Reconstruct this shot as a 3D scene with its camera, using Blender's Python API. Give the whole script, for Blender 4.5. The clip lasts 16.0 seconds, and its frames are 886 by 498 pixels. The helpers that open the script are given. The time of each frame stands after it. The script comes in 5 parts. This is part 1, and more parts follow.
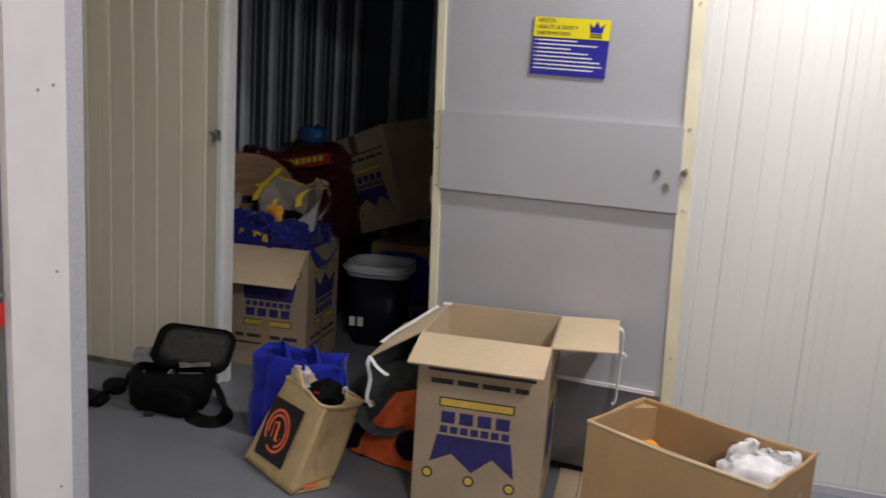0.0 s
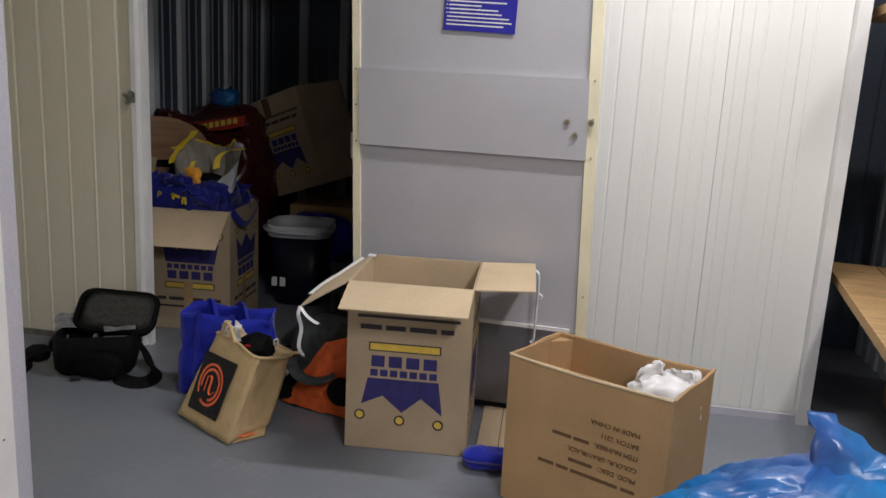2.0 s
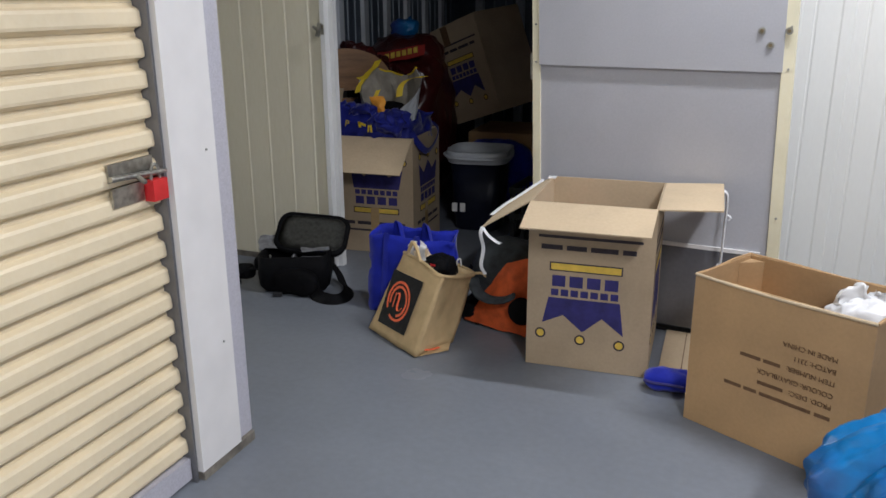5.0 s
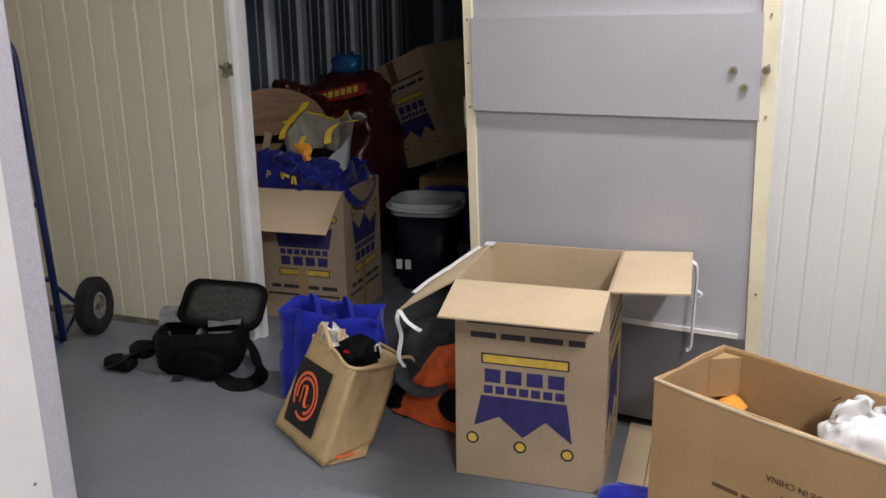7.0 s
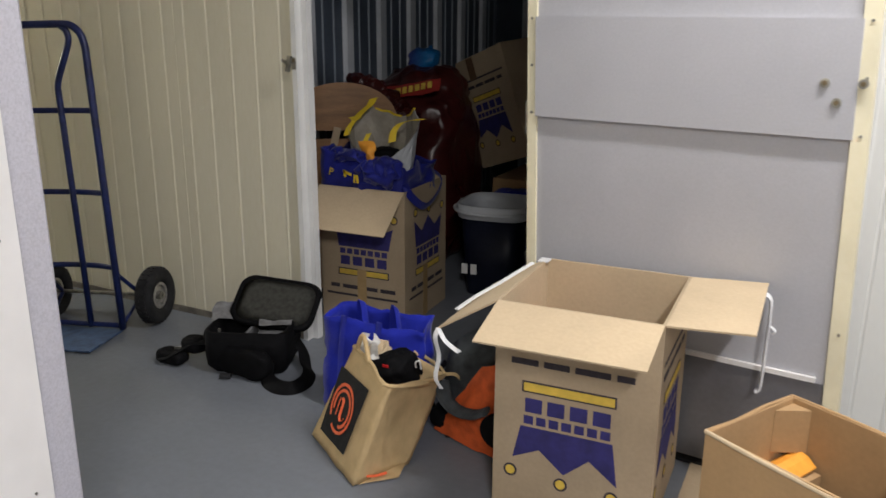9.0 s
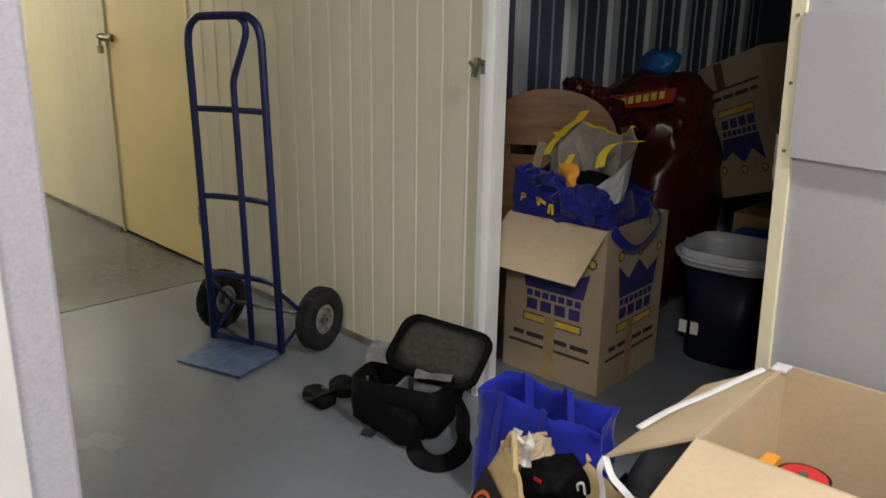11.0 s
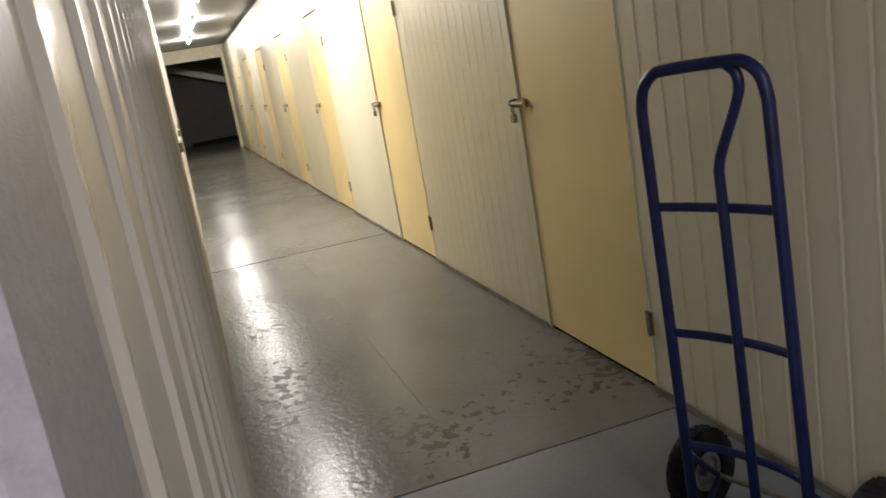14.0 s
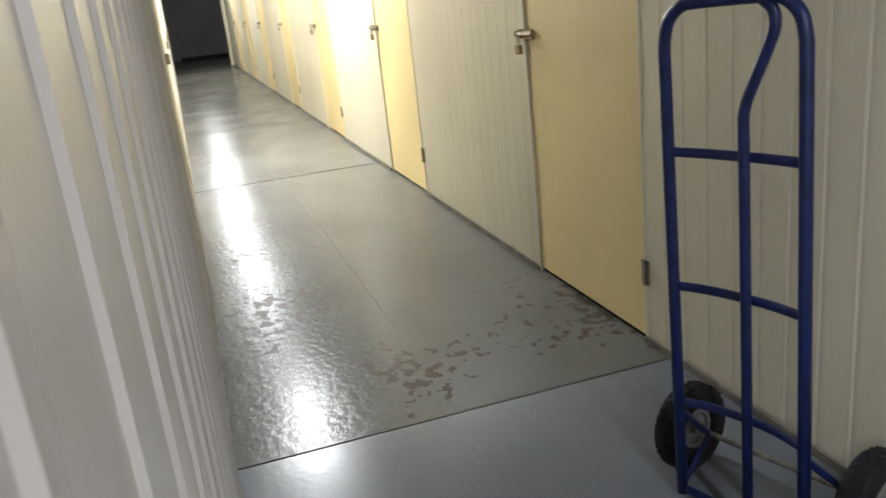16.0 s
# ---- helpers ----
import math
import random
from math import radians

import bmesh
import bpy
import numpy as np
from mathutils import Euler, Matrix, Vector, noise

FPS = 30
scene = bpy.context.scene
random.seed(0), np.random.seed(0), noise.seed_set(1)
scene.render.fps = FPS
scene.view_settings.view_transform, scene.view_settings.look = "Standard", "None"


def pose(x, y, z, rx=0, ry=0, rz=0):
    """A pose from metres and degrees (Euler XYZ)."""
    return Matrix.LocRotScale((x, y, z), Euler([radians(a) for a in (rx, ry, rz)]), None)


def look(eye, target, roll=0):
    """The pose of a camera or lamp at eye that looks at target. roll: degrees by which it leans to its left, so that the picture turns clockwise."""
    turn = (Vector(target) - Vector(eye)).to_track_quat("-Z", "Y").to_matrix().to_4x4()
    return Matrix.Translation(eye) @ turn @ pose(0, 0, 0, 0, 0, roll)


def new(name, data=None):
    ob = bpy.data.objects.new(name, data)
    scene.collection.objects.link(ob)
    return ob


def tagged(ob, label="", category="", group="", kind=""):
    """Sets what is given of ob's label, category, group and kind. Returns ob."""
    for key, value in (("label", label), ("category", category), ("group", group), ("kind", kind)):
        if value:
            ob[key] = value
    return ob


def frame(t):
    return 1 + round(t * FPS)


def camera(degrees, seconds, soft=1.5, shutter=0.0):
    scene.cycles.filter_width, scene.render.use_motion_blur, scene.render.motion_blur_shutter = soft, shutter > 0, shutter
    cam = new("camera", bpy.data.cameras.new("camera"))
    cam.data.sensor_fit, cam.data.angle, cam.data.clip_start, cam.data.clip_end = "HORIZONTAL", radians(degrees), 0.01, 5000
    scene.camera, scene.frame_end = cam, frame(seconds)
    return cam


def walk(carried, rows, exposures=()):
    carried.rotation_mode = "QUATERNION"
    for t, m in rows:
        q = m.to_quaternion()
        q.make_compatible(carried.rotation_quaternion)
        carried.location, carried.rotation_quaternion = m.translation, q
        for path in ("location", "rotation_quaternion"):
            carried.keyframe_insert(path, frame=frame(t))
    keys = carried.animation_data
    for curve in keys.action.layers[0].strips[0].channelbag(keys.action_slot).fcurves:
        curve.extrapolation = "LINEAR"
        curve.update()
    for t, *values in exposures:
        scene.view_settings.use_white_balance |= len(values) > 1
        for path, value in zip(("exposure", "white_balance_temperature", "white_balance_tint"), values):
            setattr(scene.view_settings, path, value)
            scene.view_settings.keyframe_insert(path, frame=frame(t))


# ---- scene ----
cam = camera(57.3, 16.0, shutter=0.4)
PATH = [
    (0, (0.213, -0.276, 1.332), (-0.309, 1.621, 0.975), 3.8),
    (0.5, (0.222, -0.181, 1.325), (-0.451, 1.66, 0.93), 3.0),
    (1, (0.256, -0.192, 1.307), (-0.411, 1.642, 0.872), 1.9),
    (1.5, (0.239, -0.326, 1.297), (-0.196, 1.581, 0.879), 2.0),
    (2, (0.205, -0.412, 1.294), (-0.097, 1.52, 0.871), 3.0),
    (2.5, (0.229, -0.526, 1.301), (-0.149, 1.38, 0.824), 2.3),
    (3, (0.252, -0.595, 1.282), (-0.251, 1.266, 0.749), 0.1),
    (3.5, (0.286, -0.675, 1.256), (-0.401, 1.122, 0.71), -0.2),
    (3.7, (0.301, -0.704, 1.252), (-0.406, 1.074, 0.67), -0.7),
    (5.8, (0.143, -0.205, 1.26), (-0.557, 1.572, 0.666), 0.1),
    (6, (0.158, -0.147, 1.261), (-0.597, 1.611, 0.676), 0.2),
    (6.5, (0.188, 0.043, 1.272), (-0.511, 1.828, 0.702), 0.3),
    (7, (0.22, 0.13, 1.27), (-0.463, 1.935, 0.744), -0.7),
    (7.5, (0.279, 0.149, 1.273), (-0.48, 1.926, 0.758), -1.2),
    (8, (0.323, 0.161, 1.284), (-0.464, 1.922, 0.754), -0.8),
    (8.2, (0.336, 0.176, 1.284), (-0.464, 1.929, 0.749), -0.7),
    (10.3, (0.169, 0.74, 1.313), (-1.109, 2.18, 0.771), 0.2),
    (10.5, (0.173, 0.794, 1.308), (-1.17, 2.172, 0.764), 0.0),
    (11, (0.066, 0.963, 1.293), (-1.297, 2.313, 0.727), 1.0),
    (11.5, (-0.064, 1.115, 1.311), (-1.466, 2.417, 0.727), 0.8),
    (12, (-0.223, 1.208, 1.342), (-1.85, 2.212, 0.752), 0.8),
    (12.5, (-0.427, 1.254, 1.382), (-2.177, 2.053, 0.837), -0.4),
    (13, (-0.69, 1.309, 1.401), (-2.5, 2.011, 0.918), -3.6),
    (13.5, (-0.918, 1.382, 1.394), (-2.813, 1.857, 0.96), -5.4),
    (14, (-1.01, 1.379, 1.364), (-2.887, 1.918, 0.917), -9.8),
    (14.5, (-1.08, 1.3565, 1.341), (-2.913, 1.977, 0.809), -10.7),
    (15, (-1.105, 1.3447, 1.329), (-2.931, 1.904, 0.722), -9.5),
    (15.5, (-1.1, 1.3485, 1.337), (-2.899, 1.976, 0.705), -8.3),
    (16, (-1.133, 1.391, 1.338), (-2.962, 1.928, 0.732), -6.2),
]
EXPOSURES = [(0, -0.21, 6500, 10), (0.5, -0.22, 6520, 10), (1, 0.01, 6420, 9), (2, -0.2, 6400, 8), (3, -0.03, 6450, 9), (3.5, 0.07, 6080, 7), (6, 0.11, 5850, 6), (6.5, 0.03, 5750, 6), (7, 0.21, 6400, 9), (8, 0.24, 6500, 8), (10.5, 0.43, 6350, 4),
             (11, 0.34, 6650, 5), (11.5, 0.87, 6250, 8), (12, 0.39, 5950, 7), (12.5, -0.16, 6500, 8), (13, -0.28, 6350, 7), (13.5, -0.21, 6700, 11), (14, -0.27, 6500, 12), (14.5, -0.12, 6200, 13), (15, 0.23, 6850, 12), (15.5, 0.55, 7900, -2), (16, 0.42, 5850, 8)]
walk(cam, [(t, look(eye, target, roll)) for t, eye, target, roll in PATH], EXPOSURES)

# ---- world and lights ----
world = bpy.data.worlds.new("world")
scene.world = world
world.use_nodes = True
world.node_tree.nodes["Background"].inputs[0].default_value = (0.6, 0.7, 0.9, 1)
world.node_tree.nodes["Background"].inputs[1].default_value = 0.02


def strip_lamp(x, y, z, watts, colour, along_x=True, length=1.2):
    data = bpy.data.lights.new("tube_light", "AREA")
    data.shape, data.size, data.size_y = "RECTANGLE", length, 0.09
    data.energy, data.color = watts, colour
    ob = new("tube_light", data)
    ob.matrix_world = pose(x, y, z, 0, 0, 0 if along_x else 90)
    return ob


COOL = (1.0, 0.945, 0.95)
WARM = (1.0, 0.95, 0.89)
# The second lamp is unseen, added behind the viewpoint to light shutter and fronts.
AISLE_LAMPS = [(0.70, 2.05, 44, True), (1.22, -1.0, 92, False)]
CORRIDOR_LAMPS = [-8.4, -12.5, -16.6, -20.7]
LAMP_Y = 1.98
CEILING = 2.8
TOP, HIGH = 2.2, 2.7
for x, y, w, along in AISLE_LAMPS:
    strip_lamp(x, y, CEILING - 0.11, w, COOL, along_x=along)
for x in CORRIDOR_LAMPS:
    data = bpy.data.lights.new("bare_tube", "POINT")
    data.energy, data.color, data.shadow_soft_size = 222 if x > -9 else 85, WARM, 0.05
    new("bare_tube", data).location = (x, LAMP_Y, CEILING - 0.17)


# ---- materials ----
def material(name, base, rough=0.5, metal=0.0, var=0.12, scale=6.0, fine=60.0, bump=0.05, tint=None, per_object=0.0,
             coat=0.0, emit=0.0, stretch=(1, 1, 1), sheen=0.0, rough_var=0.1, translucent=0.0, spec=0.5):
    """A surface with broad stains, fine grain and a little relief, at real size."""
    m = bpy.data.materials.new(name)
    m.use_nodes = True
    n, l = m.node_tree.nodes, m.node_tree.links
    b = n["Principled BSDF"]
    at = n.new("ShaderNodeTexCoord")
    mp = n.new("ShaderNodeMapping")
    mp.inputs["Scale"].default_value = stretch
    l.new(at.outputs["Object"], mp.inputs["Vector"])
    wide, grain = n.new("ShaderNodeTexNoise"), n.new("ShaderNodeTexNoise")
    wide.inputs["Scale"].default_value, wide.inputs["Detail"].default_value = scale, 5
    grain.inputs["Scale"].default_value, grain.inputs["Detail"].default_value = fine, 3
    for tex in (wide, grain):
        l.new(mp.outputs["Vector"], tex.inputs["Vector"])
    mix = n.new("ShaderNodeMix")
    mix.data_type = "RGBA"
    dark = tint or tuple(c * (1 - 2 * var) for c in base)
    mix.inputs["A"].default_value = (*dark, 1)
    mix.inputs["B"].default_value = (*(min(1, c * (1 + 0.4 * var)) for c in base), 1)
    ramp = n.new("ShaderNodeMapRange")
    ramp.inputs["From Min"].default_value, ramp.inputs["From Max"].default_value = 0.3, 0.62
    l.new(wide.outputs["Fac"], ramp.inputs["Value"])
    l.new(ramp.outputs["Result"], mix.inputs["Factor"])
    fleck = n.new("ShaderNodeMix")
    fleck.data_type, fleck.blend_type = "RGBA", "OVERLAY"
    fleck.inputs["Factor"].default_value = min(0.5, var * 1.5)
    l.new(mix.outputs["Result"], fleck.inputs["A"])
    l.new(grain.outputs["Fac"], fleck.inputs["B"])
    colour = fleck.outputs["Result"]
    if per_object:
        info, hsv, rng = n.new("ShaderNodeObjectInfo"), n.new("ShaderNodeHueSaturation"), n.new("ShaderNodeMapRange")
        rng.inputs["To Min"].default_value, rng.inputs["To Max"].default_value = 1 - per_object, 1 + per_object
        l.new(info.outputs["Random"], rng.inputs["Value"])
        l.new(rng.outputs["Result"], hsv.inputs["Value"])
        l.new(colour, hsv.inputs["Color"])
        colour = hsv.outputs["Color"]
    l.new(colour, b.inputs["Base Color"])
    rr = n.new("ShaderNodeMapRange")
    rr.inputs["To Min"].default_value, rr.inputs["To Max"].default_value = max(0.02, rough - rough_var), min(1, rough + rough_var)
    l.new(wide.outputs["Fac"], rr.inputs["Value"])
    l.new(rr.outputs["Result"], b.inputs["Roughness"])
    b.inputs["Metallic"].default_value = metal
    b.inputs["Specular IOR Level"].default_value = spec
    b.inputs["Coat Weight"].default_value = coat
    b.inputs["Sheen Weight"].default_value = sheen
    if translucent:
        b.inputs["Transmission Weight"].default_value = translucent
    if emit:
        b.inputs["Emission Color"].default_value = (*base, 1)
        b.inputs["Emission Strength"].default_value = emit
    if bump:
        bp = n.new("ShaderNodeBump")
        bp.inputs["Strength"].default_value, bp.inputs["Distance"].default_value = bump, 0.01
        l.new(grain.outputs["Fac"], bp.inputs["Height"])
        l.new(bp.outputs["Normal"], b.inputs["Normal"])
    return m


def floor_material(name, base, worn, wear, rough, ripple=0.06, spec=0.4, grain=28):
    """Painted concrete: broad tone, scuffs, and chipped patches where the paint has worn off."""
    m = material(name, base, rough, var=0.06, scale=1.9, fine=grain, bump=ripple, rough_var=0.07, spec=spec)
    n, l = m.node_tree.nodes, m.node_tree.links
    b = n["Principled BSDF"]
    at = n.new("ShaderNodeTexCoord")
    chips, zone = n.new("ShaderNodeTexNoise"), n.new("ShaderNodeTexNoise")
    chips.inputs["Scale"].default_value, chips.inputs["Detail"].default_value = 19, 7
    zone.inputs["Scale"].default_value, zone.inputs["Detail"].default_value = 1.1, 2
    for tex in (chips, zone):
        l.new(at.outputs["Object"], tex.inputs["Vector"])
    both = n.new("ShaderNodeMath")
    both.operation = "MULTIPLY"
    l.new(chips.outputs["Fac"], both.inputs[0])
    l.new(zone.outputs["Fac"], both.inputs[1])
    cut = n.new("ShaderNodeMapRange")
    cut.inputs["From Min"].default_value, cut.inputs["From Max"].default_value = wear, wear + 0.010
    l.new(both.outputs[0], cut.inputs["Value"])
    old = b.inputs["Base Color"].links[0].from_socket
    mix = n.new("ShaderNodeMix")
    mix.data_type = "RGBA"
    mix.inputs["B"].default_value = (*worn, 1)
    l.new(cut.outputs["Result"], mix.inputs["Factor"])
    l.new(old, mix.inputs["A"])
    l.new(mix.outputs["Result"], b.inputs["Base Color"])
    ro = b.inputs["Roughness"].links[0].from_socket
    add = n.new("ShaderNodeMath")
    add.operation, add.use_clamp = "MULTIPLY_ADD", True
    l.new(cut.outputs["Result"], add.inputs[0])
    add.inputs[1].default_value = 0.18
    l.new(ro, add.inputs[2])
    l.new(add.outputs[0], b.inputs["Roughness"])
    return m


def film_plastic(name, base, tint):
    """Thin crumpled polythene: two tones, sharp creases, half-gloss."""
    m = material(name, base, 0.32, var=0.22, scale=3.0, fine=30, bump=0, tint=tint, coat=0.15)
    n, l = m.node_tree.nodes, m.node_tree.links
    at, crease, bp = n.new("ShaderNodeTexCoord"), n.new("ShaderNodeTexNoise"), n.new("ShaderNodeBump")
    mp = n.new("ShaderNodeMapping")
    mp.inputs["Scale"].default_value, mp.inputs["Rotation"].default_value = (1.0, 2.2, 0.8), (0.3, 0.5, 0.7)
    crease.noise_type = "RIDGED_MULTIFRACTAL"
    crease.inputs["Scale"].default_value, crease.inputs["Detail"].default_value, crease.inputs["Distortion"].default_value = 5.5, 8, 1.0
    bp.inputs["Strength"].default_value, bp.inputs["Distance"].default_value = 0.8, 0.02
    l.new(at.outputs["Object"], mp.inputs["Vector"])
    l.new(mp.outputs["Vector"], crease.inputs["Vector"])
    l.new(crease.outputs["Fac"], bp.inputs["Height"])
    l.new(bp.outputs["Normal"], n["Principled BSDF"].inputs["Normal"])
    return m


M = {
    "floor": floor_material("painted_concrete", (0.194, 0.210, 0.238), (0.13, 0.13, 0.13), 1.2, 0.25, 0.06, 0.16, 40),
    "floor_worn": floor_material("worn_painted_concrete", (0.165, 0.166, 0.150), (0.060, 0.048, 0.036), 0.322, 0.215, 0.17, 0.07, 30),
    "joint": material("joint", (0.05, 0.045, 0.04), 0.9),
    "panel": material("cream_steel_panel", (0.73, 0.73, 0.70), 0.38, var=0.05, scale=1.2, fine=120, bump=0.02, per_object=0.02, stretch=(1, 1, 0.25)),
    "panel_warm": material("cream_steel_sheet", (0.71, 0.67, 0.53), 0.36, var=0.06, scale=1.2, fine=120, bump=0.02, per_object=0.03, stretch=(1, 1, 0.2)),
    "panel_gloss": material("glossy_cream_sheet", (0.74, 0.71, 0.64), 0.28, var=0.05, scale=1.2, fine=40, bump=0.03, per_object=0.02, stretch=(1, 1, 0.2)),
    "flash_white": material("white_flashing", (0.78, 0.76, 0.75), 0.42, var=0.03, scale=8, fine=900, bump=0.08),
    "flash_grey": material("galvanised_flashing", (0.54, 0.53, 0.59), 0.45, 0.15, var=0.07, scale=190, fine=950, bump=0.11),
    "jamb": material("jamb_steel", (0.75, 0.75, 0.74), 0.4, var=0.04),
    # Open unit and bay: shade put into the sheets, light into the ribs.
    "unit_dark": material("shaded_blue_grey_sheet", (0.10, 0.125, 0.165), 0.45, 0.1, var=0.12, scale=2, bump=0.02),
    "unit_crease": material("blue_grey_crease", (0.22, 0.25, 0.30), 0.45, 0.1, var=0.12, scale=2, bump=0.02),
    "unit_rib": material("brightened_zinc_rib", (0.66, 0.69, 0.74), 0.45, 0.0, var=0.1, scale=3),
    "door_grey": material("grey_board", (0.44, 0.44, 0.47), 0.55, var=0.05, scale=2, fine=150, bump=0.02),
    # Kick plate: dark steel, with the carton's shade also put into its colour.
    "kick_steel": material("shaded_kick_plate", (0.20, 0.20, 0.215), 0.36, 0.4, var=0.08, scale=4, bump=0.02),
    "door_cream": material("cream_edge", (0.80, 0.74, 0.54), 0.45, var=0.06),
    "door_yellow": material("cream_yellow_door", (0.86, 0.71, 0.37), 0.42, var=0.05, scale=1.5, fine=150, bump=0.02, per_object=0.04),
    "shutter": material("cream_shutter", (0.80, 0.68, 0.47), 0.4, var=0.06, scale=3),
    "steel": material("dull_steel", (0.42, 0.41, 0.37), 0.38, 0.9, var=0.2, scale=30),
    "brass": material("dull_brass", (0.30, 0.24, 0.15), 0.4, 0.9, var=0.2, scale=30),
    "black": material("black_rubber", (0.022, 0.022, 0.024), 0.75, spec=0.2, var=0.2, scale=20, bump=0.2),
    "red_print": material("red_printed_film", (0.34, 0.03, 0.025), 0.4, var=0.15, scale=12),
    "red_plastic": material("red_plastic", (0.72, 0.03, 0.035), 0.35),
    "ceiling": material("galvanised_ceiling", (0.42, 0.43, 0.43), 0.45, 0.3, var=0.1),
    "plaster": material("painted_block", (0.68, 0.67, 0.64), 0.7, var=0.06, scale=2),
    "dark_wall": material("dark_wall", (0.26, 0.245, 0.24), 0.7, var=0.1, scale=1),
    "purple": material("purple_sheet", (0.55, 0.22, 0.42), 0.5, var=0.15),
    "tube": material("lamp_tube", (1.0, 0.97, 0.92), 0.4, emit=9.0, bump=0),
    "white_metal": material("white_enamel", (0.8, 0.8, 0.78), 0.35, var=0.03),
    "card": material("brown_cardboard", (0.44, 0.34, 0.225), 0.85, var=0.07, scale=5, fine=90, bump=0.05, per_object=0.03, stretch=(1, 1, 1)),
    "card_tan": material("tan_cardboard", (0.43, 0.275, 0.135), 0.85, var=0.07, scale=5, fine=90, bump=0.05),
    "card_inside": material("cardboard_inside", (0.56, 0.44, 0.29), 0.88, var=0.07, scale=4, fine=90, bump=0.05),
    "ink_blue": material("blue_ink", (0.035, 0.03, 0.16), 0.8, var=0.15, scale=25),
    "ink_black": material("black_ink", (0.05, 0.04, 0.05), 0.85, var=0.15, scale=40),
    "ink_brown": material("brown_ink", (0.14, 0.075, 0.035), 0.85, var=0.15, scale=40),
    "ink_yellow": material("yellow_ink", (0.75, 0.52, 0.08), 0.8, var=0.1, scale=25),
    "tape": material("packing_tape", (0.48, 0.33, 0.16), 0.25, var=0.1, coat=0.3),
    "truck_blue": material("blue_enamel", (0.010, 0.021, 0.11), 0.36, var=0.2, scale=25, bump=0.03),
    "plate_blue": material("scuffed_blue_plate", (0.10, 0.16, 0.30), 0.5, 0.2, var=0.2, scale=25, bump=0.05),
    "rim": material("wheel_rim", (0.42, 0.41, 0.40), 0.45, 0.7, var=0.2, scale=30),
    "bag_blue": material("blue_nonwoven", (0.010, 0.020, 0.36), 0.62, spec=0.2, var=0.15, scale=14, fine=350, bump=0.15, sheen=0.2),
    "bag_deep_blue": material("deep_blue_nonwoven", (0.008, 0.013, 0.20), 0.55, spec=0.25, var=0.2, scale=14, fine=350, bump=0.15, sheen=0.2),
    "jute": material("jute_weave", (0.60, 0.44, 0.235), 0.92, spec=0.15, var=0.06, scale=22, fine=420, bump=0.35),
    "print_black": material("black_print", (0.02, 0.02, 0.02), 0.8, spec=0.2, var=0.2, scale=40),
    "print_orange": material("orange_print", (0.85, 0.15, 0.05), 0.75, var=0.1),
    "nylon": material("black_nylon", (0.005, 0.005, 0.006), 0.7, spec=0.1, var=0.25, scale=40, fine=500, bump=0.2),
    "mesh_grey": material("grey_mesh", (0.055, 0.055, 0.048), 0.75, spec=0.2, var=0.2, scale=60, fine=700, bump=0.5),
    "grey_cloth": material("grey_lining", (0.19, 0.19, 0.195), 0.85, var=0.15, scale=30, bump=0.2),
    "bag_beige": material("beige_bag_lining", (0.33, 0.30, 0.25), 0.6, var=0.12, scale=14),
    "olive_lining": material("olive_grey_lining", (0.20, 0.19, 0.14), 0.5, var=0.15, scale=20),
    "teal_cloth": material("dark_teal_nylon", (0.055, 0.062, 0.068), 0.7, spec=0.2, var=0.2, scale=30, fine=400, bump=0.2),
    "orange_cloth": material("orange_nylon", (0.60, 0.11, 0.03), 0.68, spec=0.2, var=0.15, scale=25, fine=400, bump=0.2),
    "plastic_blue": film_plastic("blue_polythene", (0.010, 0.15, 0.40), (0.04, 0.045, 0.24)),
    "plastic_white": material("white_carrier_plastic", (0.82, 0.82, 0.83), 0.4, var=0.06, scale=20, translucent=0.15),
    "plastic_red": film_plastic("dark_red_polythene", (0.065, 0.009, 0.008), (0.03, 0.004, 0.004)),
    "plastic_navy": material("navy_plastic", (0.008, 0.010, 0.022), 0.35, spec=0.2, var=0.2),
    "plastic_pale": material("pale_grey_plastic", (0.55, 0.57, 0.60), 0.4, var=0.05),
    "timber": material("pine_timber", (0.46, 0.29, 0.13), 0.7, var=0.16, scale=5, fine=40, bump=0.1, stretch=(1, 9, 9)),
    "ply": material("varnished_timber", (0.36, 0.18, 0.07), 0.45, var=0.16, scale=4, fine=35, bump=0.05, stretch=(1.5, 9, 9)),
    "yellow": material("yellow_plastic", (0.80, 0.58, 0.03), 0.5, var=0.1),
    "orange": material("orange_paper", (0.85, 0.36, 0.04), 0.6, var=0.1),
    "white": material("white_paper", (0.78, 0.77, 0.75), 0.7, var=0.06),
    "sign_yellow": material("sign_yellow", (0.88, 0.78, 0.02), 0.35, var=0.02),
    "sign_blue": material("sign_blue", (0.02, 0.02, 0.32), 0.35, var=0.02),
    # Dark base strips: grime and the wall-foot shadow gap put into one colour.
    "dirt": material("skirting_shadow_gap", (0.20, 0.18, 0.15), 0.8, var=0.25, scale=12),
}


